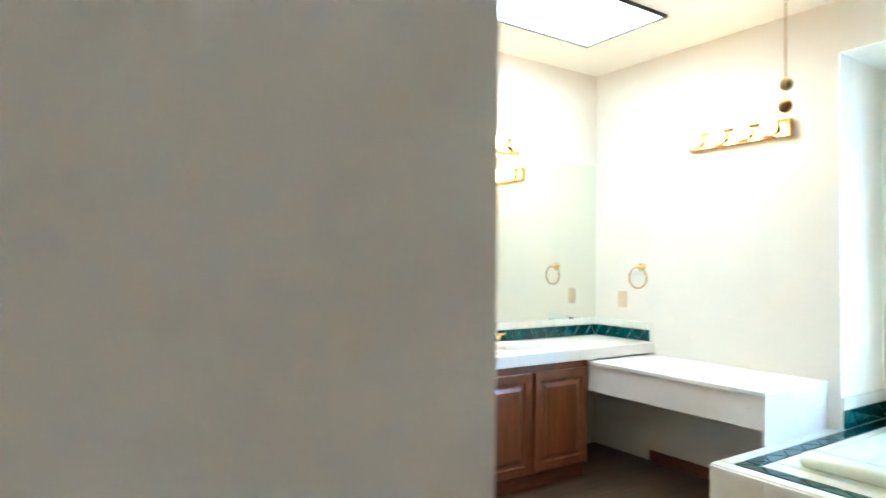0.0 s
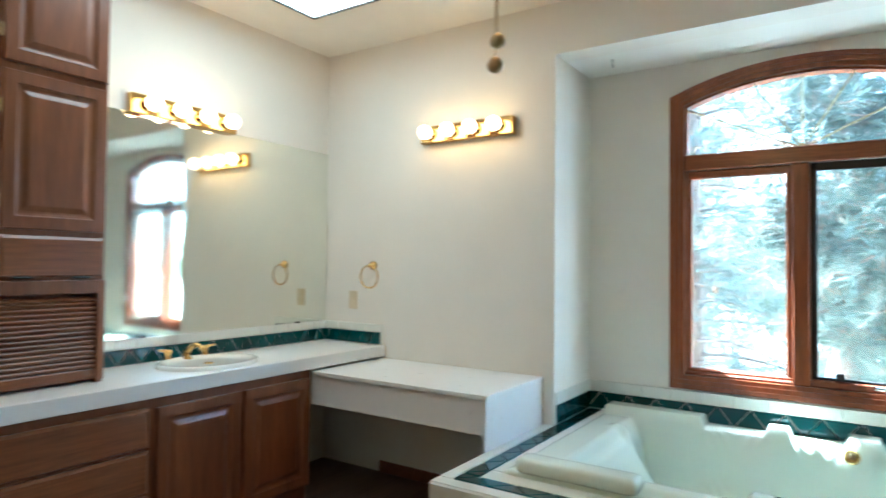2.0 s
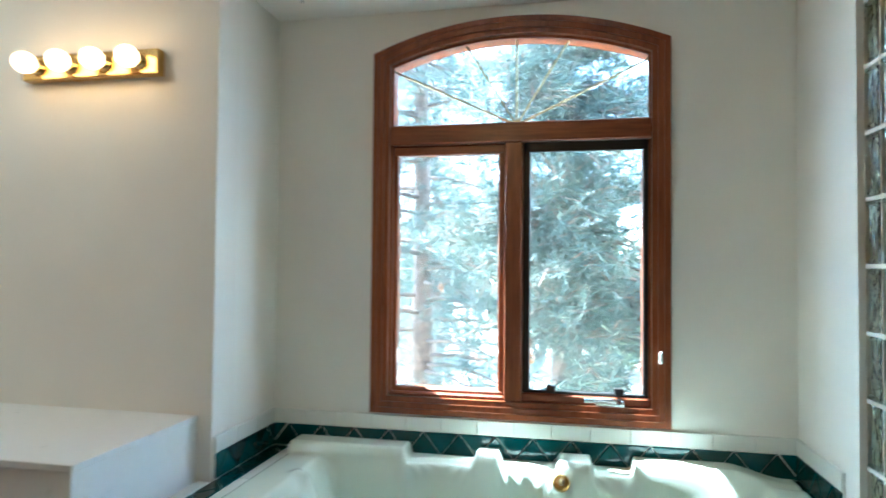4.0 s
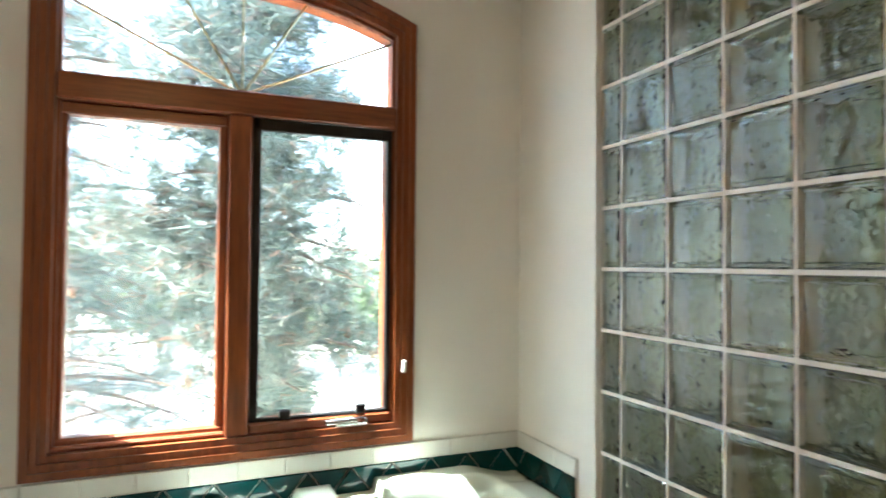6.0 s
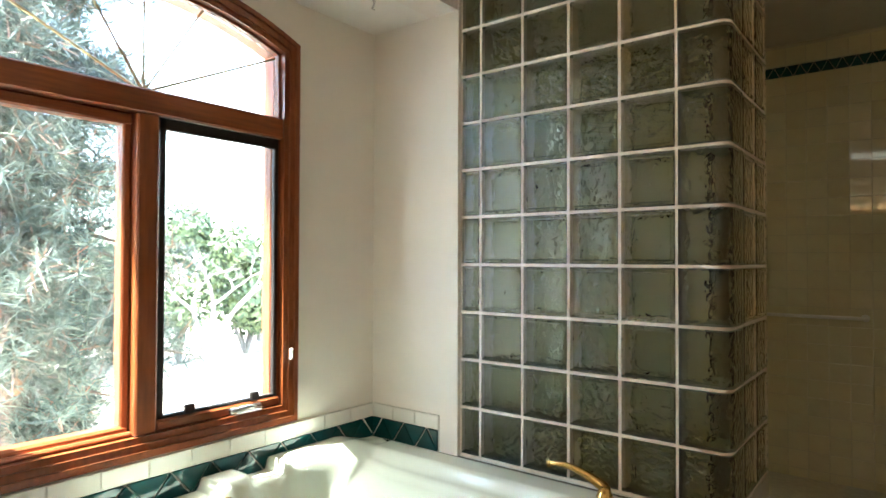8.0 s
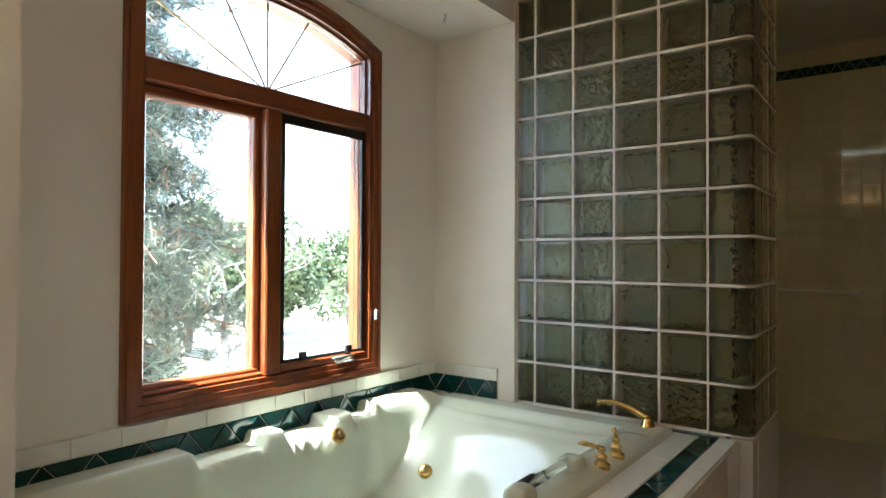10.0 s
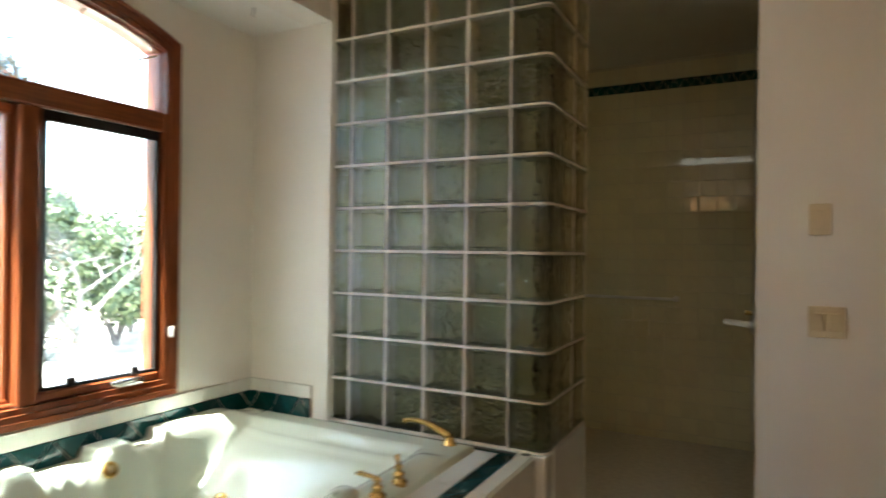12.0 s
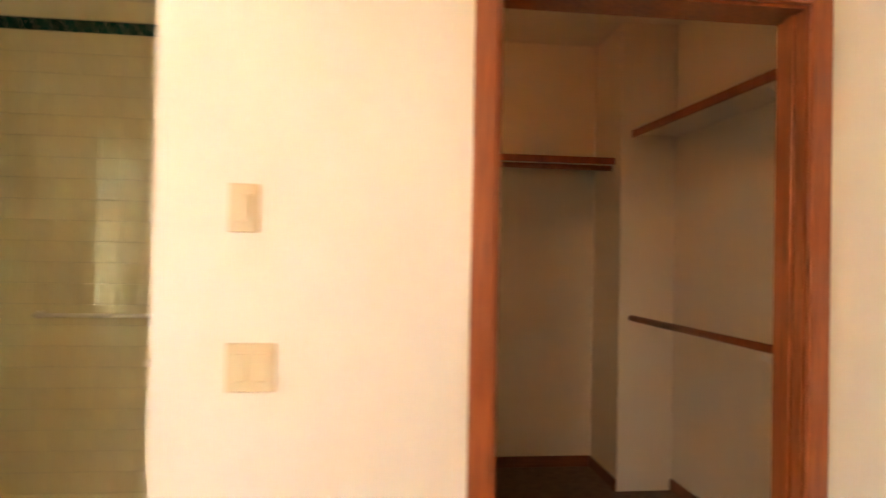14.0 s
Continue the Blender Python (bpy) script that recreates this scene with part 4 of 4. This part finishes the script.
# towel ring and plates
tr = thing("towel_ring", (XE, 2.65, 1.268), "small brass towel ring on the wall", "towel ring")
part("mount", tube(bmesh.new(), [(XE, 2.65, 1.268), (XE - 0.012, 2.65, 1.268), (XE - 0.016, 2.65, 1.268), (XE - 0.05, 2.65, 1.268)], [0.028, 0.028, 0.012, 0.010], 14), M_BRASS, tr, "", True)
ring_pts = [(XE - 0.045, 2.65 + 0.07 * math.sin(a), 1.198 + 0.07 * math.cos(a)) for a in (2 * math.pi * k / 32 for k in range(33))]
part("ring", tube(bmesh.new(), ring_pts, 0.0055, 8, False), M_BRASS, tr, "", True)


def wall_plate(x, y, z, w, h, turn, label, rockers, category="switch"):
    wp = new("wall_plate")
    wp["base"] = (0, 0, 0)
    tagged(wp, label, category)
    part("plate", boxed(-w / 2, -0.007, -h / 2, w / 2, 0, h / 2, 0.003, 2), M_PLATE, wp)
    for cx, cz, rw, rh in rockers:
        part("rocker", boxed(cx - rw / 2, -0.012, cz - rh / 2, cx + rw / 2, -0.0065, cz + rh / 2, 0.002), M_PLATE, wp)
    wp.matrix_world = pose(x, y, z, 0, 0, turn)


wall_plate(XE - 0.0005, 2.815, 1.048, 0.07, 0.115, -90, "almond outlet plate on the cream wall", [(0, 0.024, 0.03, 0.03), (0, -0.024, 0.03, 0.03)], "outlet")
wall_plate(1.341, YS + 0.0005, 1.416, 0.07, 0.115, 180, "almond single switch plate on the cream wall", [(0, 0, 0.034, 0.066)])
wall_plate(1.318, YS + 0.0005, 1.042, 0.116, 0.115, 180, "almond double switch plate on the cream wall", [(-0.024, 0, 0.034, 0.066), (0.024, 0, 0.034, 0.066)])

# ---- ceiling fan ----
FX, FY = 1.43, 0.707
fan = thing("ceiling_fan", (FX, FY, CEIL), "brass ceiling fan with wooden blades and lit glass shades", "ceiling fan")
part("canopy", turned(bmesh.new(), [(0.07, -0.002), (0.065, -0.03), (0.03, -0.06), (0.014, -0.065), (0.014, -0.13)], (FX, FY, CEIL)), M_BRASS, fan, "", True)
part("motor", turned(bmesh.new(), [(0.02, -0.12), (0.11, -0.14), (0.13, -0.18), (0.12, -0.22), (0.07, -0.25), (0.06, -0.30), (0.02, -0.32)], (FX, FY, CEIL), 28), M_BRASS, fan, "", True)
for k in range(4):
    a = radians(20 + 90 * k)
    c, s = math.cos(a), math.sin(a)
    bm = boxed(0.19, -0.065, -0.004, 0.62, 0.065, 0.004, 0.003)
    bmesh.ops.transform(bm, matrix=Matrix.Translation((FX, FY, CEIL - 0.21)) @ Matrix.Rotation(a, 4, "Z") @ Matrix.Rotation(radians(10), 4, "X"), verts=bm.verts)
    blade = part("blade", bm, M_WOODX, fan, "dark wooden blade")
    part("arm", tube(bmesh.new(), [(FX + c * 0.1, FY + s * 0.1, CEIL - 0.215), (FX + c * 0.24, FY + s * 0.24, CEIL - 0.218)], [0.014, 0.01], 8), M_BRASS, fan)
for k in range(3):
    a = radians(50 + 120 * k)
    c, s = math.cos(a), math.sin(a)
    p = (FX + c * 0.11, FY + s * 0.11)
    part("light_arm", tube(bmesh.new(), [(FX + c * 0.04, FY + s * 0.04, CEIL - 0.30), (p[0], p[1], CEIL - 0.31)], 0.012, 8), M_BRASS, fan)
    part("shade", turned(bmesh.new(), [(0.022, -0.31), (0.035, -0.335), (0.055, -0.37), (0.062, -0.40), (0.05, -0.405)], (p[0], p[1], CEIL), 18), M_FANGLOW, fan, "lit frosted glass shade", True)
for px, py, zb in ((1.453, 0.718, 1.718), (1.405, 0.696, 1.653)):
    ch = part("pull_chain", tube(bmesh.new(), [(px, py, zb), (px, py, CEIL - 0.30)], 0.0012, 5), M_DULLBRASS, fan)
    part("chain_knob", turned(bmesh.new(), [(0.004, 0.016), (0.013, 0.010), (0.016, 0.0), (0.013, -0.010), (0.004, -0.015)], (px, py, zb), 14), M_DULLBRASS, ch, "round bronze knob", True)

# ---- closet door casing ----
dc = thing("door_casing", (0.35, YS, 0), "reddish stained wooden casing round the closet doorway", "door frame", kind="structure")
D0, D1, DT = -0.072, 0.734, 1.975
bm = bmesh.new()
box(bm, D0 - 0.02, YS - 0.115, 0, D0, YS + 0.004, DT)
part("jamb", bm, M_CASING, dc)
part("jamb", boxed(D1, YS - 0.115, 0, D1 + 0.02, YS + 0.004, DT), M_CASING, dc)
part("head_jamb", boxed(D0 - 0.02, YS - 0.115, DT, D1 + 0.02, YS + 0.004, DT + 0.02), M_CASING, dc)
for a, b in ((D0 - 0.068, D0 - 0.008), (D1 + 0.008, D1 + 0.068)):
    part("upright", boxed(a, YS + 0.001, 0, b, YS + 0.02, DT + 0.10, 0.006, 2), M_CASING, dc)
part("head", boxed(D0 - 0.008, YS + 0.001, DT + 0.008, D1 + 0.008, YS + 0.02, DT + 0.10, 0.006, 2), M_CASING, dc)
for x0, x1 in ((D0, D0 + 0.012), (D1 - 0.012, D1)):
    part("stop", boxed(x0, YS - 0.07, 0, x1, YS - 0.03, DT, 0.002), M_CASING, dc)

# ---- closet shelves ----
sh = thing("closet_shelf", (0.0, CBACK, 1.90), "cream closet shelf on the back wall with a wooden front strip", "shelf")
part("board", boxed(CHX + 0.001, CBACK, 1.880, 1.199, CBACK + 0.33, 1.898), M_WHITEWALL, sh)
part("strip", boxed(CHX + 0.001, CBACK + 0.33, 1.862, 1.199, CBACK + 0.342, 1.901, 0.002), M_CASING, sh)
part("rod", tube(bmesh.new(), [(CHX + 0.001, CBACK + 0.28, 1.848), (1.199, CBACK + 0.28, 1.848)], 0.016, 12), M_CASING, sh, "wooden hanging rod", True)
sh = thing("closet_shelf", (CW, CHY, 2.0), "cream closet shelf on the side wall over a hanging rod", "shelf")
part("board", boxed(CW + 0.001, CHY + 0.012, 2.020, CW + 0.26, CHY + 1.70, 2.038), M_WHITEWALL, sh)
part("strip", boxed(CW + 0.26, CHY + 0.012, 2.000, CW + 0.275, CHY + 1.70, 2.041, 0.002), M_CASING, sh)
part("bracket", tube(bmesh.new(), [(CW + 0.005, -1.75, 1.70), (CW + 0.16, -1.75, 1.93), (CW + 0.25, -1.75, 1.985)], 0.008, 6), M_WHITEPL, sh, "white metal bracket")
sh.matrix_world = pose(CW, CHY, 2.0, 0, 0, 2.5)
rd = thing("closet_rod", (CW, CHY, 0.96), "low wooden hanging rod on white brackets in the closet", "closet rod")
part("rod", tube(bmesh.new(), [(CW + 0.262, CHY + 0.012, 0.985), (CW + 0.262, CHY + 1.70, 0.985)], 0.017, 12), M_CASING, rd, "", True)
part("bracket", tube(bmesh.new(), [(CW + 0.005, -1.75, 0.70), (CW + 0.08, -1.75, 0.78), (CW + 0.16, -1.75, 0.90), (CW + 0.255, -1.75, 0.945)], 0.009, 6), M_WHITEPL, rd, "white metal bracket")
rd.matrix_world = pose(CW, CHY, 0.96, 0, 0, 2.5)

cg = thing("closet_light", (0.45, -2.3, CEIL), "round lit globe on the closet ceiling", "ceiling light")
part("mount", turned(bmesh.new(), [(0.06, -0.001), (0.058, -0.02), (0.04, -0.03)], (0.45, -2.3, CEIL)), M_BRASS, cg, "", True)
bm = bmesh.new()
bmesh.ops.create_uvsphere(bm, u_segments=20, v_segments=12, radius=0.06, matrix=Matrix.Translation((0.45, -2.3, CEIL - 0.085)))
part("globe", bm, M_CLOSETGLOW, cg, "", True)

# ---- baseboards ----
bm = bmesh.new()
box(bm, XE - 0.012, 1.509, 0, XE, YF, 0.07, 0.003)
setting("baseboard_desk", bm, M_BASE, "dark wooden baseboard under the desk", "baseboard")
setting("baseboard_south", boxed(D1 + 0.069, YS, 0, XSH, YS + 0.012, 0.07, 0.003), M_BASE, "dark wooden baseboard", "baseboard")
bm = boxed(CHX + 0.012, CBACK, 0.006, 1.2, CBACK + 0.012, 0.075, 0.003)
box(bm, CHX, CBACK, 0.006, CHX + 0.012, CHY, 0.075, 0.003)
setting("baseboard_closet", bm, M_BASE, "dark wooden baseboard in the closet", "baseboard")
setting("baseboard_closet_side", boxed(0, 0.003, 0.006, 0.012, 1.76, 0.075, 0.003), M_BASE, "dark wooden baseboard in the closet", "baseboard").matrix_world = pose(CW, CHY, 0, 0, 0, 2.5)

# ---- shower fittings ----
gb2 = thing("grab_bar", (2.28, YSH, 0.97), "long white bar on the shower tiles", "grab bar")
part("rail", tube(bmesh.new(), [(2.05, YSH + 0.05, 0.975), (2.735, YSH + 0.05, 0.975)], 0.011, 10), M_WHITEPL, gb2, "", True)
for x in (2.06, 2.725):
    part("mount", tube(bmesh.new(), [(x, YSH + 0.006, 0.975), (x, YSH + 0.05, 0.975)], [0.022, 0.012], 10), M_WHITEPL, gb2, "", True)
hs = thing("shower_lever", (XSH, -1.35, 0.985), "white shower lever on the side wall", "shower valve")
part("base", tube(bmesh.new(), [(XSH, -1.35, 0.985), (XSH + 0.02, -1.35, 0.985), (XSH + 0.03, -1.35, 0.985)], [0.05, 0.045, 0.02], 16), M_STEEL, hs, "", True)
part("lever", tube(bmesh.new(), [(XSH + 0.02, -1.35, 0.98), (XSH + 0.13, -1.35, 0.992)], [0.014, 0.011], 10), M_WHITEPL, hs, "white lever", True)
part("knob", tube(bmesh.new(), [(XSH + 0.02, -1.35, 1.03), (XSH + 0.05, -1.35, 1.035)], [0.009, 0.012], 10), M_BRASS, hs, "small brass knob", True)

# ---- small fittings ----
for hx, hy in ((3.60, -0.45), (3.618, 1.207)):
    hk = thing("ceiling_hook", (hx, hy, ZA), "small white hook in the alcove ceiling", "hook", "alcove hooks")
    part("stem", tube(bmesh.new(), [(hx, hy, ZA), (hx, hy, ZA - 0.02), (hx + 0.012, hy, ZA - 0.032), (hx, hy, ZA - 0.04)], [0.008, 0.004, 0.004, 0.003], 8), M_STEEL, hk)
et = thing("splash_end_trim", (XE, 2.58, TOP), "white tile strip that ends the side splash", "tile trim")
part("strip", boxed(XE - 0.013, 2.562, TOP + 0.001, XE - 0.001, 2.584, TOP + 0.126, 0.003), M_WTILE, et)

# ---- outside ----
def ground_z(x):
    return -0.35 - 0.75 * step01(4, 13, x)


gm = bmesh.new()
rings = [4.03, 5, 6.5, 8, 10, 12, 14, 22, 40, 90, 300]
cols = []
for r in rings:
    cols.append([gm.verts.new((4.03 if r == 4.03 else r, -300 + 600 * k / 40 if r > 30 else -r * 2 + 4 * r * k / 40, ground_z(r))) for k in range(41)])
for a, b in zip(cols, cols[1:]):
    for k in range(40):
        gm.faces.new((a[k], a[k + 1], b[k + 1], b[k]))
setting("ground", gm, M_SOIL, "pale dry sunlit ground outside the window", "ground")


def pine(x, y, h, spread, low, tufts, seed, label):
    rnd = random.Random(seed)
    gz = ground_z(x)
    t = thing("pine_tree", (x, y, gz), label, "tree", "pines outside")
    part("trunk", tube(bmesh.new(), [(x, y, gz - 0.1), (x + 0.03, y, gz + h * 0.3), (x - 0.02, y + 0.03, gz + h * 0.7), (x, y, gz + h)], [0.13, 0.10, 0.06, 0.015], 10), M_BARK, t, "", True)
    verts, faces, cones = [], [], []
    limb = bmesh.new()
    count = max(12, tufts // 22)
    for i in range(count):
        z = low + (h - low) * (i + rnd.random()) / count
        a = rnd.random() * 2 * math.pi
        ln = spread * (1.05 - 0.8 * (z - low) / (h - low)) * rnd.uniform(0.6, 1.1)
        pts = []
        for k in range(5):
            s = k / 4
            pts.append(Vector((x + math.cos(a) * ln * s, y + math.sin(a) * ln * s, gz + z + 0.12 * ln * s - 0.25 * ln * s * s + rnd.uniform(-0.03, 0.03))))
        tube(limb, pts, [0.026, 0.02, 0.014, 0.009, 0.004], 5, False)
        for j in range(tufts // count):
            s = rnd.uniform(0.25, 1.0)
            k = min(int(s * 4), 3)
            p = pts[k].lerp(pts[k + 1], s * 4 - k) + Vector((rnd.gauss(0, 0.13), rnd.gauss(0, 0.13), rnd.gauss(0.02, 0.09))) * (0.5 + spread * 0.40)
            d = Vector((math.cos(a) + rnd.gauss(0, 0.5), math.sin(a) + rnd.gauss(0, 0.5), rnd.uniform(-0.1, 0.9))).normalized()
            for q in range(26):
                e = (d * rnd.uniform(-0.1, 1.0) + Vector((rnd.gauss(0, 1), rnd.gauss(0, 1), rnd.gauss(0, 1))).normalized() * 0.9).normalized()
                w = e.orthogonal().normalized() * 0.0036
                w = Matrix.Rotation(rnd.random() * 6.28, 3, e) @ w
                L = rnd.uniform(0.11, 0.19)
                b0 = p + d * rnd.uniform(-0.07, 0.06)
                n0 = len(verts)
                verts.extend((b0 - w, b0 + w, b0 + e * L))
                faces.append((n0, n0 + 1, n0 + 2))
            if rnd.random() < 0.03:
                cones.append(p)
    part("limbs", limb, M_BARK, t, "", True)
    me = bpy.data.meshes.new("needles")
    o = Vector((x, y, gz))
    me.from_pydata([v - o for v in verts], [], faces)
    me.materials.append(M_NEEDLE)
    c = new("crown", me)
    c.parent = t
    for p in cones[:14]:
        part("cone", turned(bmesh.new(), [(0.006, -0.04), (0.024, -0.02), (0.026, 0.0), (0.016, 0.025), (0.004, 0.04)], p, 8), M_CONE, t)


pine(5.85, 0.13, 5.7, 0.97, 1.1, 4200, 3, "pine with long dark needles close outside the window")
pine(5.75, -0.10, 0.95, 0.50, 0.45, 260, 6, "low young pine below the taller one")
pine(7.5, 1.6, 6.2, 1.9, 0.3, 2000, 4, "tall pine with long dark needles further off")
pine(12.0, 2.4, 7.0, 2.4, 0.5, 3000, 5, "tall pine with long dark needles further off")


def shrub(x, y, r, h, n, seed, label="rounded sunlit green shrub at the edge of the yard"):
    rnd = random.Random(seed)
    gz = ground_z(x) - 0.03
    t = thing("shrub", (x, y, gz), label, "shrub", "shrubs outside")
    st = bmesh.new()
    for k in range(5):
        a = rnd.random() * 6.28
        tube(st, [(x, y, gz), (x + math.cos(a) * r * 0.3, y + math.sin(a) * r * 0.3, gz + h * 0.4), (x + math.cos(a) * r * 0.6, y + math.sin(a) * r * 0.6, gz + h * 0.75)], [0.05, 0.035, 0.015], 6)
    part("stems", st, M_GREYBARK, t)
    lumps = [(rnd.gauss(0, 0.45) * r, rnd.gauss(0, 0.45) * r, h * rnd.uniform(0.25, 0.85), r * rnd.uniform(0.25, 0.45)) for _ in range(14)]
    verts, faces = [], []
    for i in range(n):
        lx, ly, lz, lr = lumps[rnd.randrange(14)]
        d = Vector((rnd.gauss(0, 1), rnd.gauss(0, 1), rnd.gauss(0, 1))).normalized()
        p = Vector((lx, ly, lz)) + d * lr * rnd.uniform(0.7, 1.05)
        if p.z < 0.05:
            continue
        u = Vector((rnd.gauss(0, 1), rnd.gauss(0, 1), rnd.gauss(0, 1))).normalized()
        v = u.cross(d).normalized()
        s = rnd.uniform(0.06, 0.12)
        n0 = len(verts)
        verts.extend((p - u * s, p + v * s * 0.5, p + u * s, p - v * s * 0.5))
        faces.append((n0, n0 + 1, n0 + 2, n0 + 3))
    me = bpy.data.meshes.new("leaves")
    me.from_pydata(verts, [], faces)
    me.materials.append(M_LEAF)
    c = new("leaves", me)
    c.parent = t


rs = random.Random(11)
for k in range(13):
    yy = -15 + k * 1.75
    shrub(17.0 + rs.uniform(-1.5, 1.5) - 0.12 * abs(yy + 6), yy, 1.5 * rs.uniform(0.8, 1.2), 3.3 * rs.uniform(0.8, 1.15), 5200, 20 + k)

# pale bare-limbed small tree
rb = random.Random(8)
BASE = Vector((13.0, -5.5, ground_z(13.0)))
bt = thing("bare_tree", BASE, "small pale tree with crooked bare limbs", "tree")
bm = bmesh.new()


def limb_out(p, d, ln, r, depth):
    q = p + d * ln * 0.5 + Vector((rb.gauss(0, 0.05), rb.gauss(0, 0.05), 0)) * ln
    e = p + d * ln
    tube(bm, [p, q, e], [r, r * 0.85, r * 0.65], 6)
    if depth:
        for _ in range(2):
            nd = (d + Vector((rb.gauss(0, 0.5), rb.gauss(0, 0.5), rb.gauss(0.12, 0.25)))).normalized()
            limb_out(e, nd, ln * rb.uniform(0.6, 0.85), r * 0.6, depth - 1)


FORK = BASE + Vector((0.03, -0.02, 0.75))
tube(bm, [BASE - Vector((0, 0, 0.1)), BASE + Vector((0, 0.03, 0.4)), FORK], [0.11, 0.095, 0.085], 8)
for k, way in ((5, (0.05, 0.50, 0.86)), (5, (0.0, -0.62, 0.78)), (4, (0.2, -0.15, 1.0))):
    limb_out(FORK - Vector((0, 0, 0.03)), Vector(way).normalized(), 0.78, 0.066, k)
part("limbs", bm, M_GREYBARK, bt)

# ---- shower tiles ----
TS, BAND, SHC = 0.108, 0.072, 2.632
full = flat_tile(TS - 0.002, TS - 0.002, 0.0025, M_SHTILE, 0.0015)
back = bpy.data.objects["wall_shower_back"]
rest_v, rest_f = [], []
made = 0
cols_n, rows_n = int((3.86 - XSH) / TS) + 1, 25
for r in range(rows_n):
    for c in range(cols_n):
        x1, z0 = 3.86 - c * TS, 0.056 + (r - 1) * TS
        if x1 - TS < XSH - 0.02:
            continue
        if r == 23:
            continue
        if r > 23:
            z0 -= TS - BAND
        if z0 > SHC:
            continue
        m = frame_at((x1 - 0.001, YSH + 0.0005, z0 + 0.001), (-1, 0, 0), (0, 0, 1))
        if x1 < 2.85 and made < 300:
            mesh_child("tile", full, back, m)
            made += 1
        else:
            n0 = len(rest_v)
            rest_v.extend([m @ v.co for v in full.vertices])
            rest_f.extend([tuple(n0 + i for i in f.vertices) for f in full.polygons])
me = bpy.data.meshes.new("tile_field")
me.from_pydata(rest_v, [], rest_f)
me.materials.append(M_SHTILE)
tf = new("tile_field", me)
tf.parent = back
tagged(tf, kind="stuff")
# dark green band near the top
triangle_band(back, (3.86, YSH + 0.0005, 0.056 + 22 * TS), (-1, 0, 0), (0, 0, 1), 3.86 - XSH, BAND - 0.003, 32)
